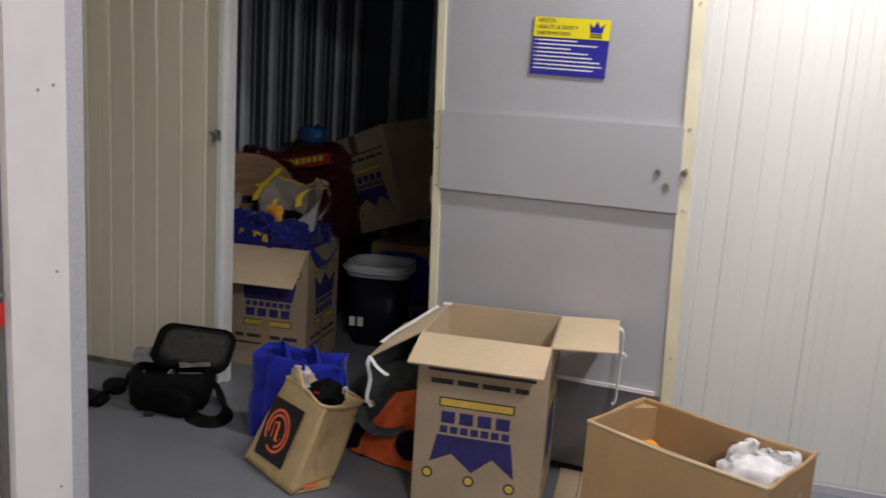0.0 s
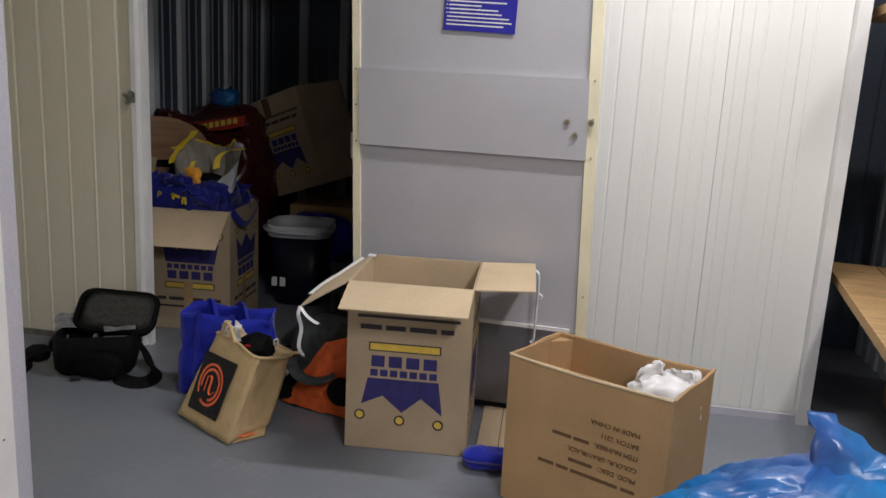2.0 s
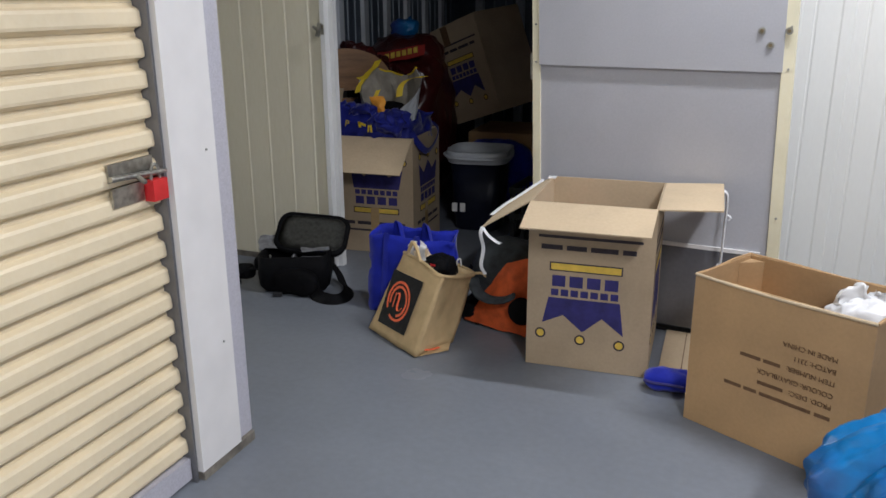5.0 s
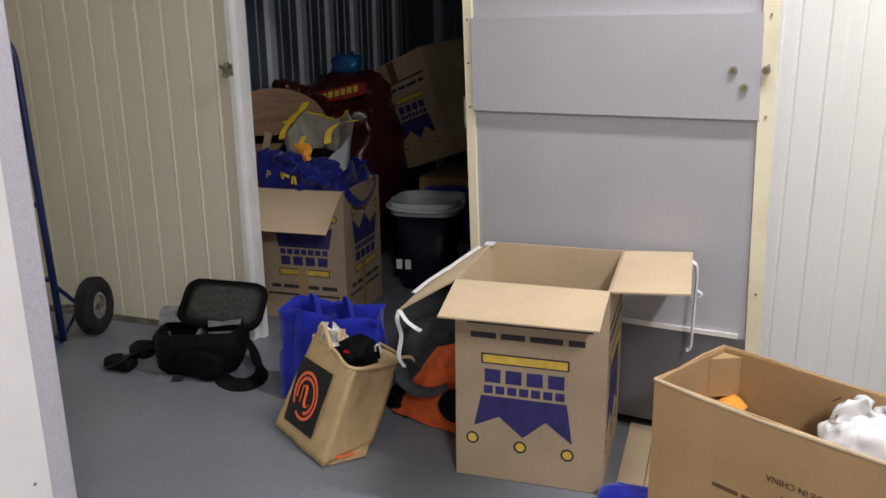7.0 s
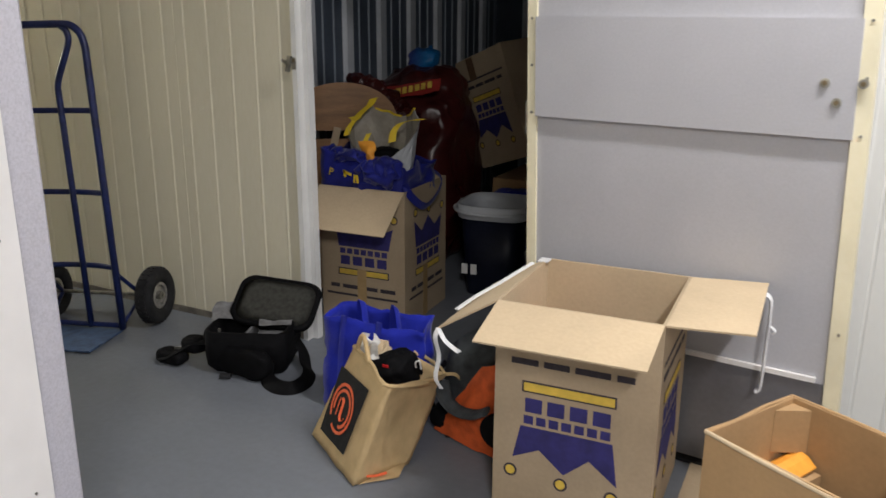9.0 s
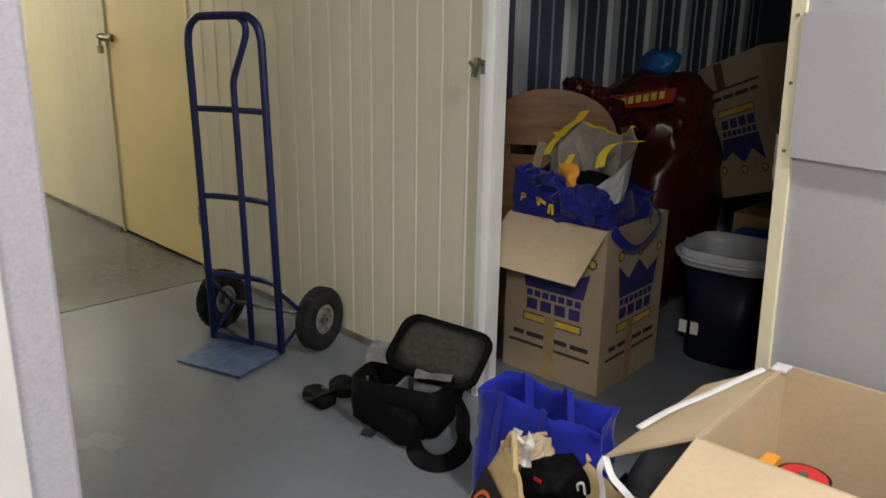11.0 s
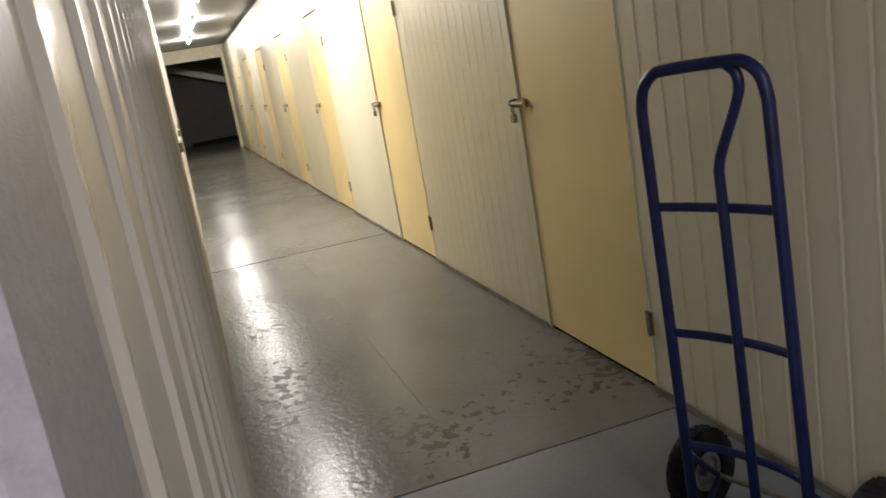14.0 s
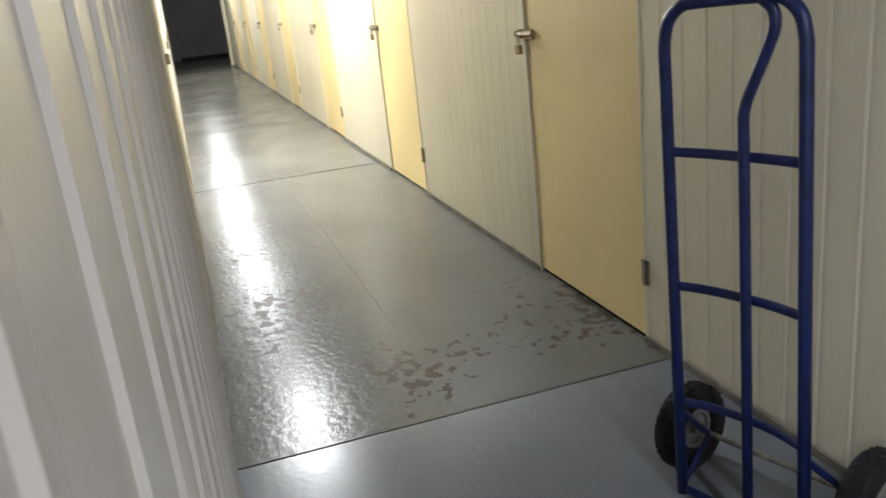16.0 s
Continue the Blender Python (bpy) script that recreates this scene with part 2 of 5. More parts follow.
# ---- mesh helpers ----
def part(name, bm, mat, parent=None, label="", smooth=False, bevel=0.0):
    """One mesh object out of a bmesh, under its thing."""
    if bevel:
        bmesh.ops.bevel(bm, geom=[e for e in bm.edges if len(e.link_faces) == 2 and e.calc_face_angle(0) > 0.6],
                        offset=bevel, segments=2, affect="EDGES", profile=0.6)
    bmesh.ops.recalc_face_normals(bm, faces=bm.faces)
    me = bpy.data.meshes.new(name)
    bm.to_mesh(me)
    bm.free()
    for mm in (mat if isinstance(mat, (list, tuple)) else (mat,)):
        me.materials.append(M[mm] if isinstance(mm, str) else mm)
    if smooth:
        me.polygons.foreach_set("use_smooth", [True] * len(me.polygons))
    ob = new(name, me)
    if parent:
        ob.parent = parent
    if label:
        ob["label"] = label
    return ob


def thing(name, m, label, category, group="", kind=""):
    ob = new(name)
    ob.matrix_world = m
    ob.empty_display_size = 0.1
    return tagged(ob, label, category, group, kind)


def setting(ob, label, category=""):
    return tagged(ob, label, category, kind="structure")


def box(x0, x1, y0, y1, z0, z1, bm=None, turn=None):
    bm = bm or bmesh.new()
    v = [Vector((x, y, z)) for x in (x0, x1) for y in (y0, y1) for z in (z0, z1)]
    if turn is not None:
        v = [turn @ p for p in v]
    v = [bm.verts.new(p) for p in v]
    for f in ((0, 1, 3, 2), (4, 6, 7, 5), (0, 4, 5, 1), (2, 3, 7, 6), (0, 2, 6, 4), (1, 5, 7, 3)):
        bm.faces.new([v[i] for i in f])
    return bm


def loft(rings, bm=None, caps=(True, True), closed=True):
    bm = bm or bmesh.new()
    rows = [[bm.verts.new(p) for p in r] for r in rings]
    for a, b in zip(rows, rows[1:]):
        n = len(a)
        for i in range(n if closed else n - 1):
            j = (i + 1) % n
            bm.faces.new((a[i], a[j], b[j], b[i]))
    if caps[0]:
        bm.faces.new(rows[0])
    if caps[1]:
        bm.faces.new(rows[-1])
    return bm


def circle(c, u, v, r, n=16, squash=1.0):
    return [Vector(c) + r * (math.cos(a) * Vector(u) + squash * math.sin(a) * Vector(v)) for a in (2 * math.pi * i / n for i in range(n))]


def tube(points, r, n=10, bm=None, flat=1.0, closed=False):
    """A round (or flattened) bar along a line of points."""
    pts = [Vector(p) for p in points]
    rings, side = [], None
    for i, p in enumerate(pts):
        if closed:
            d = pts[(i + 1) % len(pts)] - pts[i - 1]
        else:
            d = pts[min(i + 1, len(pts) - 1)] - pts[max(i - 1, 0)]
        d.normalize()
        if side is None:
            side = d.cross(Vector((0, 0, 1)))
            if side.length < 1e-3:
                side = Vector((1, 0, 0))
        side = (side - d * side.dot(d)).normalized()
        rings.append(circle(p, side, d.cross(side), r, n, flat))
    if closed:
        rings.append(rings[0])
        bm = loft(rings, bm, (False, False))
        bmesh.ops.remove_doubles(bm, verts=bm.verts, dist=1e-6)
        return bm
    return loft(rings, bm)


def arc(points, k=6):
    """A smooth line through the points (Catmull-Rom)."""
    p = [Vector(q) for q in points]
    p = [2 * p[0] - p[1], *p, 2 * p[-1] - p[-2]]
    out = []
    for a, b, c, d in zip(p, p[1:], p[2:], p[3:]):
        for i in range(k):
            t = i / k
            out.append(0.5 * (2 * b + (c - a) * t + (2 * a - 5 * b + 4 * c - d) * t * t + (3 * b - a - 3 * c + d) * t ** 3))
    return out + [p[-2]]


def disc(c, axis, r0, r1, half, n=20, bm=None):
    """A ring (or disc when r0 is 0) of some thickness about an axis."""
    a = Vector(axis).normalized()
    u = a.orthogonal().normalized()
    v = a.cross(u)
    c = Vector(c)
    if r0 <= 0:
        return loft([circle(c - a * half, u, v, r1, n), circle(c + a * half, u, v, r1, n)], bm)
    rings = [circle(c + a * s * half, u, v, r, n) for s, r in ((-1, r0), (-1, r1), (1, r1), (1, r0), (-1, r0))]
    bm = loft(rings, bm, (False, False))
    bmesh.ops.remove_doubles(bm, verts=bm.verts, dist=1e-6)
    return bm


def poly(points, depth, bm=None):
    """A thin flat plate: an outline in x and z, from y = 0 to -depth."""
    return loft([[Vector((x, 0, z)) for x, z in points], [Vector((x, -depth, z)) for x, z in points]], bm)


# ---- floor, ceiling, outer walls ----
JOINT = -3.44
fl = setting(part("floor", box(JOINT + 0.005, 4.0, -3.2, 6.0, -0.12, 0), "floor"), "blue-grey painted concrete floor of the storage aisle", "floor")
for y0, y1 in ((1.2, 2.0592), (2.0602, 3.0)):
    setting(part("corridor_floor", box(-7.80, JOINT - 0.005, y0, y1, -0.12, 0), "floor_worn"), "worn grey painted concrete corridor floor", "floor")
setting(part("trim", box(-7.7, -3.6, 2.0, 2.12, -0.13, -0.004), "joint"), "fine lengthwise crack in the corridor floor", "floor crack")
setting(part("corridor_floor", box(-34, -7.822, -2, 6.0, -0.12, 0), "floor_worn"), "worn grey painted concrete corridor floor", "floor")
setting(part("trim", box(-3.6, -3.3, 1.0, 3.2, -0.13, -0.006), "joint"), "dark saw-cut joint in the floor", "floor joint")
setting(part("trim", box(-7.9, -7.7, 1.0, 3.2, -0.13, -0.006), "joint"), "dark saw-cut joint in the floor", "floor joint")
setting(part("ceiling", box(-34, 4.0, -3.2, 6.0, CEILING, CEILING + 0.1), "ceiling"), "grey galvanised sheet ceiling", "ceiling")
setting(part("wall_south", box(-1.3, 4.0, -3.3, -3.2, 0, CEILING), "plaster"), "pale painted wall closing the aisle", "wall")
setting(part("wall_back", box(-24, 4.0, 5.9, 6.0, 0, CEILING), "plaster"), "pale outer wall behind the units", "wall")
setting(part("wall_east", box(3.0, 3.1, -3.2, 5.9, 0, CEILING), "plaster"), "pale painted wall closing the aisle", "wall")


def ribbed(x0, x1, pitch, rib, wide, first=0.0, thick=0.03, double=False):
    """The plan line of a steel sheet with narrow ribs: (x, out) pairs from x0 to x1."""
    line, x = [(x0, 0.0)], x0 + first
    while x + wide + 0.012 < x1:
        if x > x0 + 0.01:
            line += [(x, 0.0), (x + 0.006, rib), (x + wide - 0.006, rib), (x + wide, 0.0)]
            if double:
                g = x + pitch / 2
                if g + 0.012 < x1:
                    line += [(g, 0.0), (g + 0.003, -0.0025), (g + 0.008, -0.0025), (g + 0.011, 0.0)]
        x += pitch
    return line + [(x1, 0.0)]


def sheet_wall(name, label, a, b, z0, z1, mat, pitch=0.165, rib=0.008, wide=0.028, sheet=0.825, thick=0.05, double=False, first=0.03):
    """A steel sheet wall from a to b in plan (its front on the right hand of that way), of single ribbed sheets side by side."""
    a, b = Vector((*a, 0)), Vector((*b, 0))
    way = (b - a).normalized()
    out = Vector((way.y, -way.x, 0))
    wall = thing(name, Matrix.Identity(4), label, "wall", kind="structure")
    total, s = (b - a).length, 0.0
    while s < total - 1e-4:
        e = min(s + sheet, total)
        if total - e < 0.1:
            e = total
        line = ribbed(s, e - 0.0015, pitch, rib, wide, first=first, double=double)
        front = [a + way * x + out * o for x, o in line]
        back = [a + way * line[-1][0] - out * thick, a + way * line[0][0] - out * thick]
        plan = front + back
        bm = loft([[p + Vector((0, 0, z)) for p in plan] for z in (z0, z1)])
        part("sheet_panel", bm, mat, wall)
        s = e
    return wall


# front plane of the units, and the plan of the doors along it
FRONT = 2.88
JAMB, HINGE = -1.672, -0.66
DOORS = [(-3.60 - 2.82 * k, -4.56 - 2.82 * k) for k in range(7)]
edges = [JAMB - 0.024] + [v for d in DOORS for v in d] + [-24.0]
for i in range(0, len(edges), 2):
    spans = [(edges[i + 1], -2.31, 0.110), (-2.31, edges[i], 0.045)] if i == 0 else [(edges[i + 1], edges[i], 0.05)]
    for x0, x1, first in spans:
        sheet_wall("wall_north", "cream ribbed steel wall of storage units", (x0, FRONT), (x1, FRONT), 0.012, TOP if i == 0 else HIGH,
                   "panel_warm", pitch=0.1225, rib=0.0030 if i == 0 else 0.0013, wide=0.015, sheet=2.0, first=first)
    setting(part("baseboard", box(edges[i + 1] + 0.002, edges[i] - 0.002, FRONT - 0.016, FRONT - 0.009, 0, 0.028), "dirt"), "steel base channel along the wall, grime and shadow gap in its colour", "base channel")
sheet_wall("wall_north_east", "white ribbed steel wall beside the open door", (HINGE, 2.85), (1.16, 2.85), 0.02, TOP,
           "panel", pitch=0.175, rib=0.004, wide=0.05, sheet=0.7, double=True)
setting(part("trim", box(1.16, 1.205, 2.80, 2.92, 0.0, TOP), "jamb", bevel=0.003), "pale steel corner flashing", "corner flashing")
setting(part("baseboard", box(HINGE, 1.158, 2.822, 2.834, 0, 0.03), "flash_grey"), "grey steel base channel along the wall", "base channel")
# head over the open unit's doorway, and unseen sheeting added above to block the lamp
setting(part("wall_upper", box(-3.60, 1.16, FRONT + 0.005, FRONT + 0.055, TOP + 0.002, CEILING - 0.002), "panel_warm"), "unseen sheeting added above the unit fronts to block lamp light", "wall")
setting(part("lintel", box(JAMB + 0.002, HINGE, FRONT - 0.02, FRONT + 0.06, 2.09, TOP), "panel_warm"), "cream steel panel over the open doorway", "lintel")
# jamb post of the open unit
jamb = thing("door_jamb", Matrix.Identity(4), "pale steel jamb at the open unit", "door jamb", kind="structure")
part("post", box(JAMB - 0.022, JAMB, FRONT - 0.022, FRONT + 0.07, 0, TOP), "jamb", jamb, bevel=0.004)
part("stop", box(JAMB + 0.001, JAMB + 0.024, FRONT + 0.015, FRONT + 0.05, 0, TOP - 0.12), "jamb", jamb, bevel=0.003)


def corridor_door(k, x1, x0):
    """A flush steel door in the corridor wall: leaf, frame edges, hasp with padlock, hinges."""
    d = thing("door_%d" % (k + 1), pose(x0, FRONT, 0), "closed cream-yellow steel storage unit door with a padlock", "door", kind="structure")
    w = x1 - x0
    part("leaf", box(0.012, w - 0.012, 0.006, 0.04, 0.018, 2.05), "door_yellow", d, bevel=0.002)
    part("frame", box(0, 0.008, -0.004, 0.05, 0, 2.07), "panel_warm", d)
    part("frame", box(w - 0.008, w, -0.004, 0.05, 0, 2.07), "panel_warm", d)
    part("head", box(0, w, -0.002, 0.05, 2.072, HIGH), "panel_warm", d)
    part("threshold", box(0.01, w - 0.01, 0.012, 0.05, 0, 0.012), "black", d)
    hasp = part("hasp", box(-0.03, 0.09, -0.012, 0.004, 1.095, 1.135), "brass", d, bevel=0.002)
    part("staple", tube(arc([(0.0, -0.01, 1.135), (0.0, -0.04, 1.13), (0.0, -0.045, 1.115), (0.0, -0.01, 1.10)], 4), 0.005, 8), "steel", hasp)
    lock = part("padlock", box(-0.015, 0.022, -0.045, -0.025, 1.03, 1.07), "brass", d, bevel=0.004)
    part("shackle", tube(arc([(-0.009, -0.035, 1.065), (-0.008, -0.035, 1.095), (0.003, -0.035, 1.105), (0.015, -0.035, 1.095), (0.016, -0.035, 1.065)], 4), 0.004, 8), "steel", lock)
    part("bolt", tube([(-0.04, -0.02, 1.115), (0.11, -0.02, 1.115)], 0.008, 10), "brass", d)
    for z in (0.28, 1.75):
        h = part("hinge", box(w - 0.02, w + 0.02, -0.008, 0.0045, z - 0.045, z + 0.045), "brass", d, bevel=0.002)
        part("pin", tube([(w, -0.01, z - 0.05), (w, -0.01, z + 0.05)], 0.006, 8), "steel", h)
    return d


for k, (x1, x0) in enumerate(DOORS):
    corridor_door(k, x1, x0)

# inside of the open unit: a deep narrow room, ribs on its long side wall
UB = 5.86
UNIT_L, UNIT_R = -2.2, -0.62
RIB = 0.328
for a, b, name, first in (((UNIT_L, UB), (UNIT_R, UB), "unit_wall_back", 0.2), ((UNIT_R, UB), (UNIT_R, FRONT + 0.06), "unit_wall_side", 0.2),
                          ((UNIT_L, FRONT + 0.06), (UNIT_L, UB), "unit_wall_side", 0.333)):
    w = sheet_wall(name, "blue-grey ribbed steel inside of the unit, lit ribs and shaded pans in its colours", a, b, 0.0, TOP, "unit_dark", pitch=0.4, rib=0.0, wide=0.02, sheet=0.984, thick=0.02)
    va, vb = Vector((*a, 0)), Vector((*b, 0))
    way = (vb - va).normalized()
    out = Vector((way.y, -way.x, 0))
    s = first
    while s < (vb - va).length - 0.06:
        o = va + way * s
        plan = [o, o + way * 0.010 + out * 0.024, o + way * 0.068 + out * 0.024, o + way * 0.078]
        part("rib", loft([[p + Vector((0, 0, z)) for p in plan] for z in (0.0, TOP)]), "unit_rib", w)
        for k in (0.15, 0.245):
            o = va + way * (s + k)
            if s + k < (vb - va).length - 0.03:
                plan = [o, o + way * 0.004 + out * 0.007, o + way * 0.009 + out * 0.007, o + way * 0.013]
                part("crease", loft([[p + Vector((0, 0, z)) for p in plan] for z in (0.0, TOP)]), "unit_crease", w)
        s += RIB

# post, roller shutter and the corridor's other wall
post = thing("corner_post", Matrix.Identity(4), "white and grey steel flashing round the wall corner", "corner post", kind="structure")
part("white_flashing", box(-1.35, -1.116, 1.10, 1.275, 0.03, CEILING - 0.02), "flash_white", post, bevel=0.004)
plan = [(-1.1285, 1.2754), (-1.1285, 1.345), (-1.132, 1.351), (-1.155, 1.351), (-1.175, 1.337), (-1.30, 1.337), (-1.30, 1.2754)]
part("grey_flashing", loft([[Vector((x, y, z)) for x, y in plan] for z in (0.03, CEILING - 0.02)]), "flash_grey", post)
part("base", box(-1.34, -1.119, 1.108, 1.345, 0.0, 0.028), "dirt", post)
for z in (0.35, 0.88, 1.30, 1.9):
    part("screw", disc((-1.1145, 1.235, z + 0.012), (1, 0, 0), 0, 0.003, 0.0015, 8), "steel", post)
part("screw", disc((-1.1145, 1.19, 1.30), (1, 0, 0), 0, 0.003, 0.0015, 8), "steel", post)

shutter = thing("roller_shutter", Matrix.Identity(4), "closed cream corrugated roller shutter door with a bolt", "roller door", kind="structure")
SX, SY0, SY1 = -1.150, -1.35, 1.088
z, n = 0.075, 0
while z < 2.5:
    prof = [(0.0, 0.0), (-0.003, 0.006), (0.002, 0.012), (0.019, 0.017), (0.021, 0.024), (0.019, 0.049), (0.015, 0.056), (0.0, 0.062), (0.0, 0.0688)]
    pts = [(SX - 0.02 + o, z + h) for o, h in prof] + [(SX - 0.03, z + 0.0688), (SX - 0.03, z)]
    part("slat", loft([[Vector((x, y, zz)) for x, zz in pts] for y in (SY0, SY1)]), "shutter", shutter)
    z += 0.0692
part("bottom_rail", box(SX - 0.03, SX + 0.004, SY0, SY1, 0.012, 0.074), "flash_grey", shutter, bevel=0.003)
part("guide", box(-1.21, -1.133, 1.0905, 1.099, 0.0, 2.6), "kick_steel", shutter)
part("guide", box(-1.21, -1.15, -1.39, -1.352, 0.0, 2.6), "flash_grey", shutter)
part("drum_cover", box(-1.35, -1.13, -1.4, 1.098, 2.52, CEILING - 0.01), "flash_white", shutter)
latch = part("latch", box(SX - 0.004, SX + 0.004, 0.925, 1.07, 0.865, 0.905), "steel", shutter, bevel=0.001)
part("keeper_plate", box(SX - 0.003, SX + 0.005, 0.93, 1.03, 0.805, 0.85), "steel", latch, bevel=0.001)
part("bolt", tube([(SX + 0.013, 0.92, 0.875), (SX + 0.013, 1.115, 0.862)], 0.007, 10), "steel", latch)
part("knob", tube([(SX + 0.013, 1.0, 0.87), (SX + 0.04, 1.0, 0.855)], 0.006, 8), "steel", latch)
part("red_padlock", box(SX + 0.002, SX + 0.03, 1.035, 1.085, 0.80, 0.85), "red_plastic", shutter, "red padlock", bevel=0.005)
part("shackle", tube(arc([(SX + 0.016, 1.045, 0.845), (SX + 0.016, 1.047, 0.875), (SX + 0.016, 1.06, 0.885), (SX + 0.016, 1.073, 0.875), (SX + 0.016, 1.075, 0.845)], 4), 0.004, 8), "steel", shutter)
setting(part("wall_west", box(-1.40, -1.25, -3.2, -1.392, 0, CEILING), "plaster"), "pale wall beyond the roller shutter", "wall")

LW = 1.335
LDOORS = [(-6.2 - 2.82 * k, -7.16 - 2.82 * k) for k in range(6)]
edges = [-1.302] + [v for d in LDOORS for v in d] + [-24.0]
for i in range(0, len(edges), 2):
    sheet_wall("wall_corridor_south", "white ribbed steel wall of the corridor", (edges[i], LW), (edges[i + 1], LW), 0.012, CEILING - 0.1,
               "panel_gloss", pitch=0.175, rib=0.005, wide=0.022, sheet=0.875)
for k, (x1, x0) in enumerate(LDOORS):
    d = thing("door_%d" % (k + 11), pose(x1, LW, 0, 0, 0, 180), "closed cream-yellow steel storage unit door", "door", kind="structure")
    w = x1 - x0
    part("leaf", box(0.008, w - 0.008, 0.004, 0.04, 0.018, 2.05), "door_yellow", d)
    part("head", box(0, w, -0.002, 0.05, 2.06, CEILING - 0.1), "panel_warm", d)
    part("hasp", box(0.03, 0.10, -0.03, 0.006, 1.09, 1.15), "brass", d)

# far end of the corridor
head = thing("end_header", Matrix.Identity(4), "cream header over the end of the corridor", "header", kind="structure")
part("beam", box(-24.06, -24.0, 1.0, 3.2, 2.45, CEILING - 0.02), "door_cream", head)
part("post", box(-24.06, -24.0, 2.80, 3.2, 0, 2.45), "door_cream", head)
part("post", box(-24.06, -24.0, 1.0, 1.34, 0, 2.45), "door_cream", head)
setting(part("wall_far", box(-30.1, -30, -2, 6, 0, CEILING), "dark_wall"), "dark wall beyond the end of the corridor", "wall")
setting(part("wall_far_side", box(-34, -24.1, 5.9, 6.0, 0, CEILING), "dark_wall"), "dark wall beyond the end of the corridor", "wall")
setting(part("wall_far_side", box(-34, -24.1, -2.0, -1.9, 0, CEILING), "dark_wall"), "dark wall beyond the end of the corridor", "wall")
stair = thing("staircase", Matrix.Identity(4), "steel staircase rising beyond the corridor's end, purple underside", "staircase")
for off in (0.0, 0.9):
    part("stringer", loft([[Vector((-28.6 - off, y, z + h)) for y, z in ((3.9, 1.55), (3.9, 1.75), (1.1, 2.75), (1.1, 2.55))] for h in (0,)] +
                          [[Vector((-28.65 - off, y, z)) for y, z in ((3.9, 1.55), (3.9, 1.75), (1.1, 2.75), (1.1, 2.55))]]), "rim", stair)
for i in range(9):
    y, zz = 3.8 - 0.3 * i, 1.72 + 0.107 * i
    part("tread", box(-29.5, -28.66, y - 0.24, y, zz, zz + 0.03), "purple", stair)
bench = part("pallet", box(-29.6, -29.2, 1.6, 3.3, 0.0, 0.10), "black")
tagged(bench, "low dark timber pallet on the floor by the far wall", "pallet")

# light fittings
def batten(x, y, turn):
    t = thing("tube_fitting", pose(x, y, CEILING, 0, 0, turn), "white ceiling batten with a lit fluorescent tube", "ceiling light", "tube lights")
    part("batten", box(-0.62, 0.62, -0.04, 0.04, -0.055, 0), "white_metal", t, bevel=0.004)
    part("tube", tube([(-0.58, 0, -0.075), (0.58, 0, -0.075)], 0.013, 12), "tube", t)
    for s in (-0.6, 0.6):
        part("lamp_holder", box(s - 0.012, s + 0.012, -0.018, 0.018, -0.095, -0.054), "white_metal", t)


for x, y, w, along in AISLE_LAMPS:
    batten(x, y, 0 if along else 90)
for x in CORRIDOR_LAMPS:
    batten(x, LAMP_Y, 0)


# ---- the open unit door ----
def text_part(name, words, size, mat, parent, m, label="", depth=0.0006):
    """Raised lettering in the built-in font, as one mesh."""
    data = bpy.data.curves.new(name, "FONT")
    data.body, data.size, data.extrude = words, size, depth
    temp = new("lettering", data)
    me = bpy.data.meshes.new_from_object(temp.evaluated_get(bpy.context.evaluated_depsgraph_get()))
    bpy.data.objects.remove(temp)
    me.materials.clear()
    me.materials.append(M[mat])
    ob = new(name, me)
    ob.parent = parent
    ob.matrix_local = m
    if label:
        ob["label"] = label
    return ob


DOOR = pose(-0.655, 2.680, 0, 0, 0, -5.6)
door = thing("unit_door", DOOR, "open grey board unit door with cream steel edges, swung back to the wall", "door")
DW, DH = 0.940, 2.06


def racked(bm):
    """Out of square: the head of the door stands further towards the doorway than its foot."""
    for v in bm.verts:
        v.co.x -= 0.033 * (v.co.z - 1.0)
    return bm


part("leaf", racked(box(0.03, DW - 0.038, 0.004, 0.034, 0.03, DH - 0.02)), "door_grey", door)
part("stile", racked(box(0, 0.03, -0.006, 0.04, 0.012, DH)), "door_cream", door, "cream steel edge", bevel=0.003)
part("stile", racked(box(DW - 0.04, DW, -0.006, 0.04, 0.012, DH)), "door_cream", door, "cream steel edge", bevel=0.003)
part("rail", racked(box(0.032, DW - 0.042, -0.004, 0.038, DH - 0.03, DH)), "door_cream", door)
part("lock_panel", racked(box(0.030, DW - 0.036, -0.014, 0.003, 1.010, 1.30)), "door_grey", door, "grey board screwed across the door", bevel=0.002)
part("strip", box(0.032, DW - 0.042, -0.008, 0.003, 0.352, 0.366), "flash_white", door)
part("kick_panel", racked(box(0.034, DW - 0.044, -0.002, 0.0035, 0.03, 0.35)), "kick_steel", door)
part("bottom_seal", racked(box(0.004, DW - 0.004, -0.001, 0.034, 0.002, 0.0115)), "black", door)
for x, z in ((0.826, 1.146), (0.858, 1.099), (0.912, 1.147)):
    b = part("bolt", disc((x, -0.0165, z), (0, 1, 0), 0, 0.012, 0.003, 16), "steel", door)
    part("nut", disc((x, -0.022, z), (0, 1, 0), 0, 0.0065, 0.003, 6), "brass", b)
for x in (0.015, DW - 0.018):
    for z in (0.12, 0.5, 1.02, 1.16, 1.295, 1.7):
        part("rivet", disc((x - 0.033 * (z - 1.0), -0.0075, z), (0, 1, 0), 0, 0.004, 0.002, 8), "steel", door)
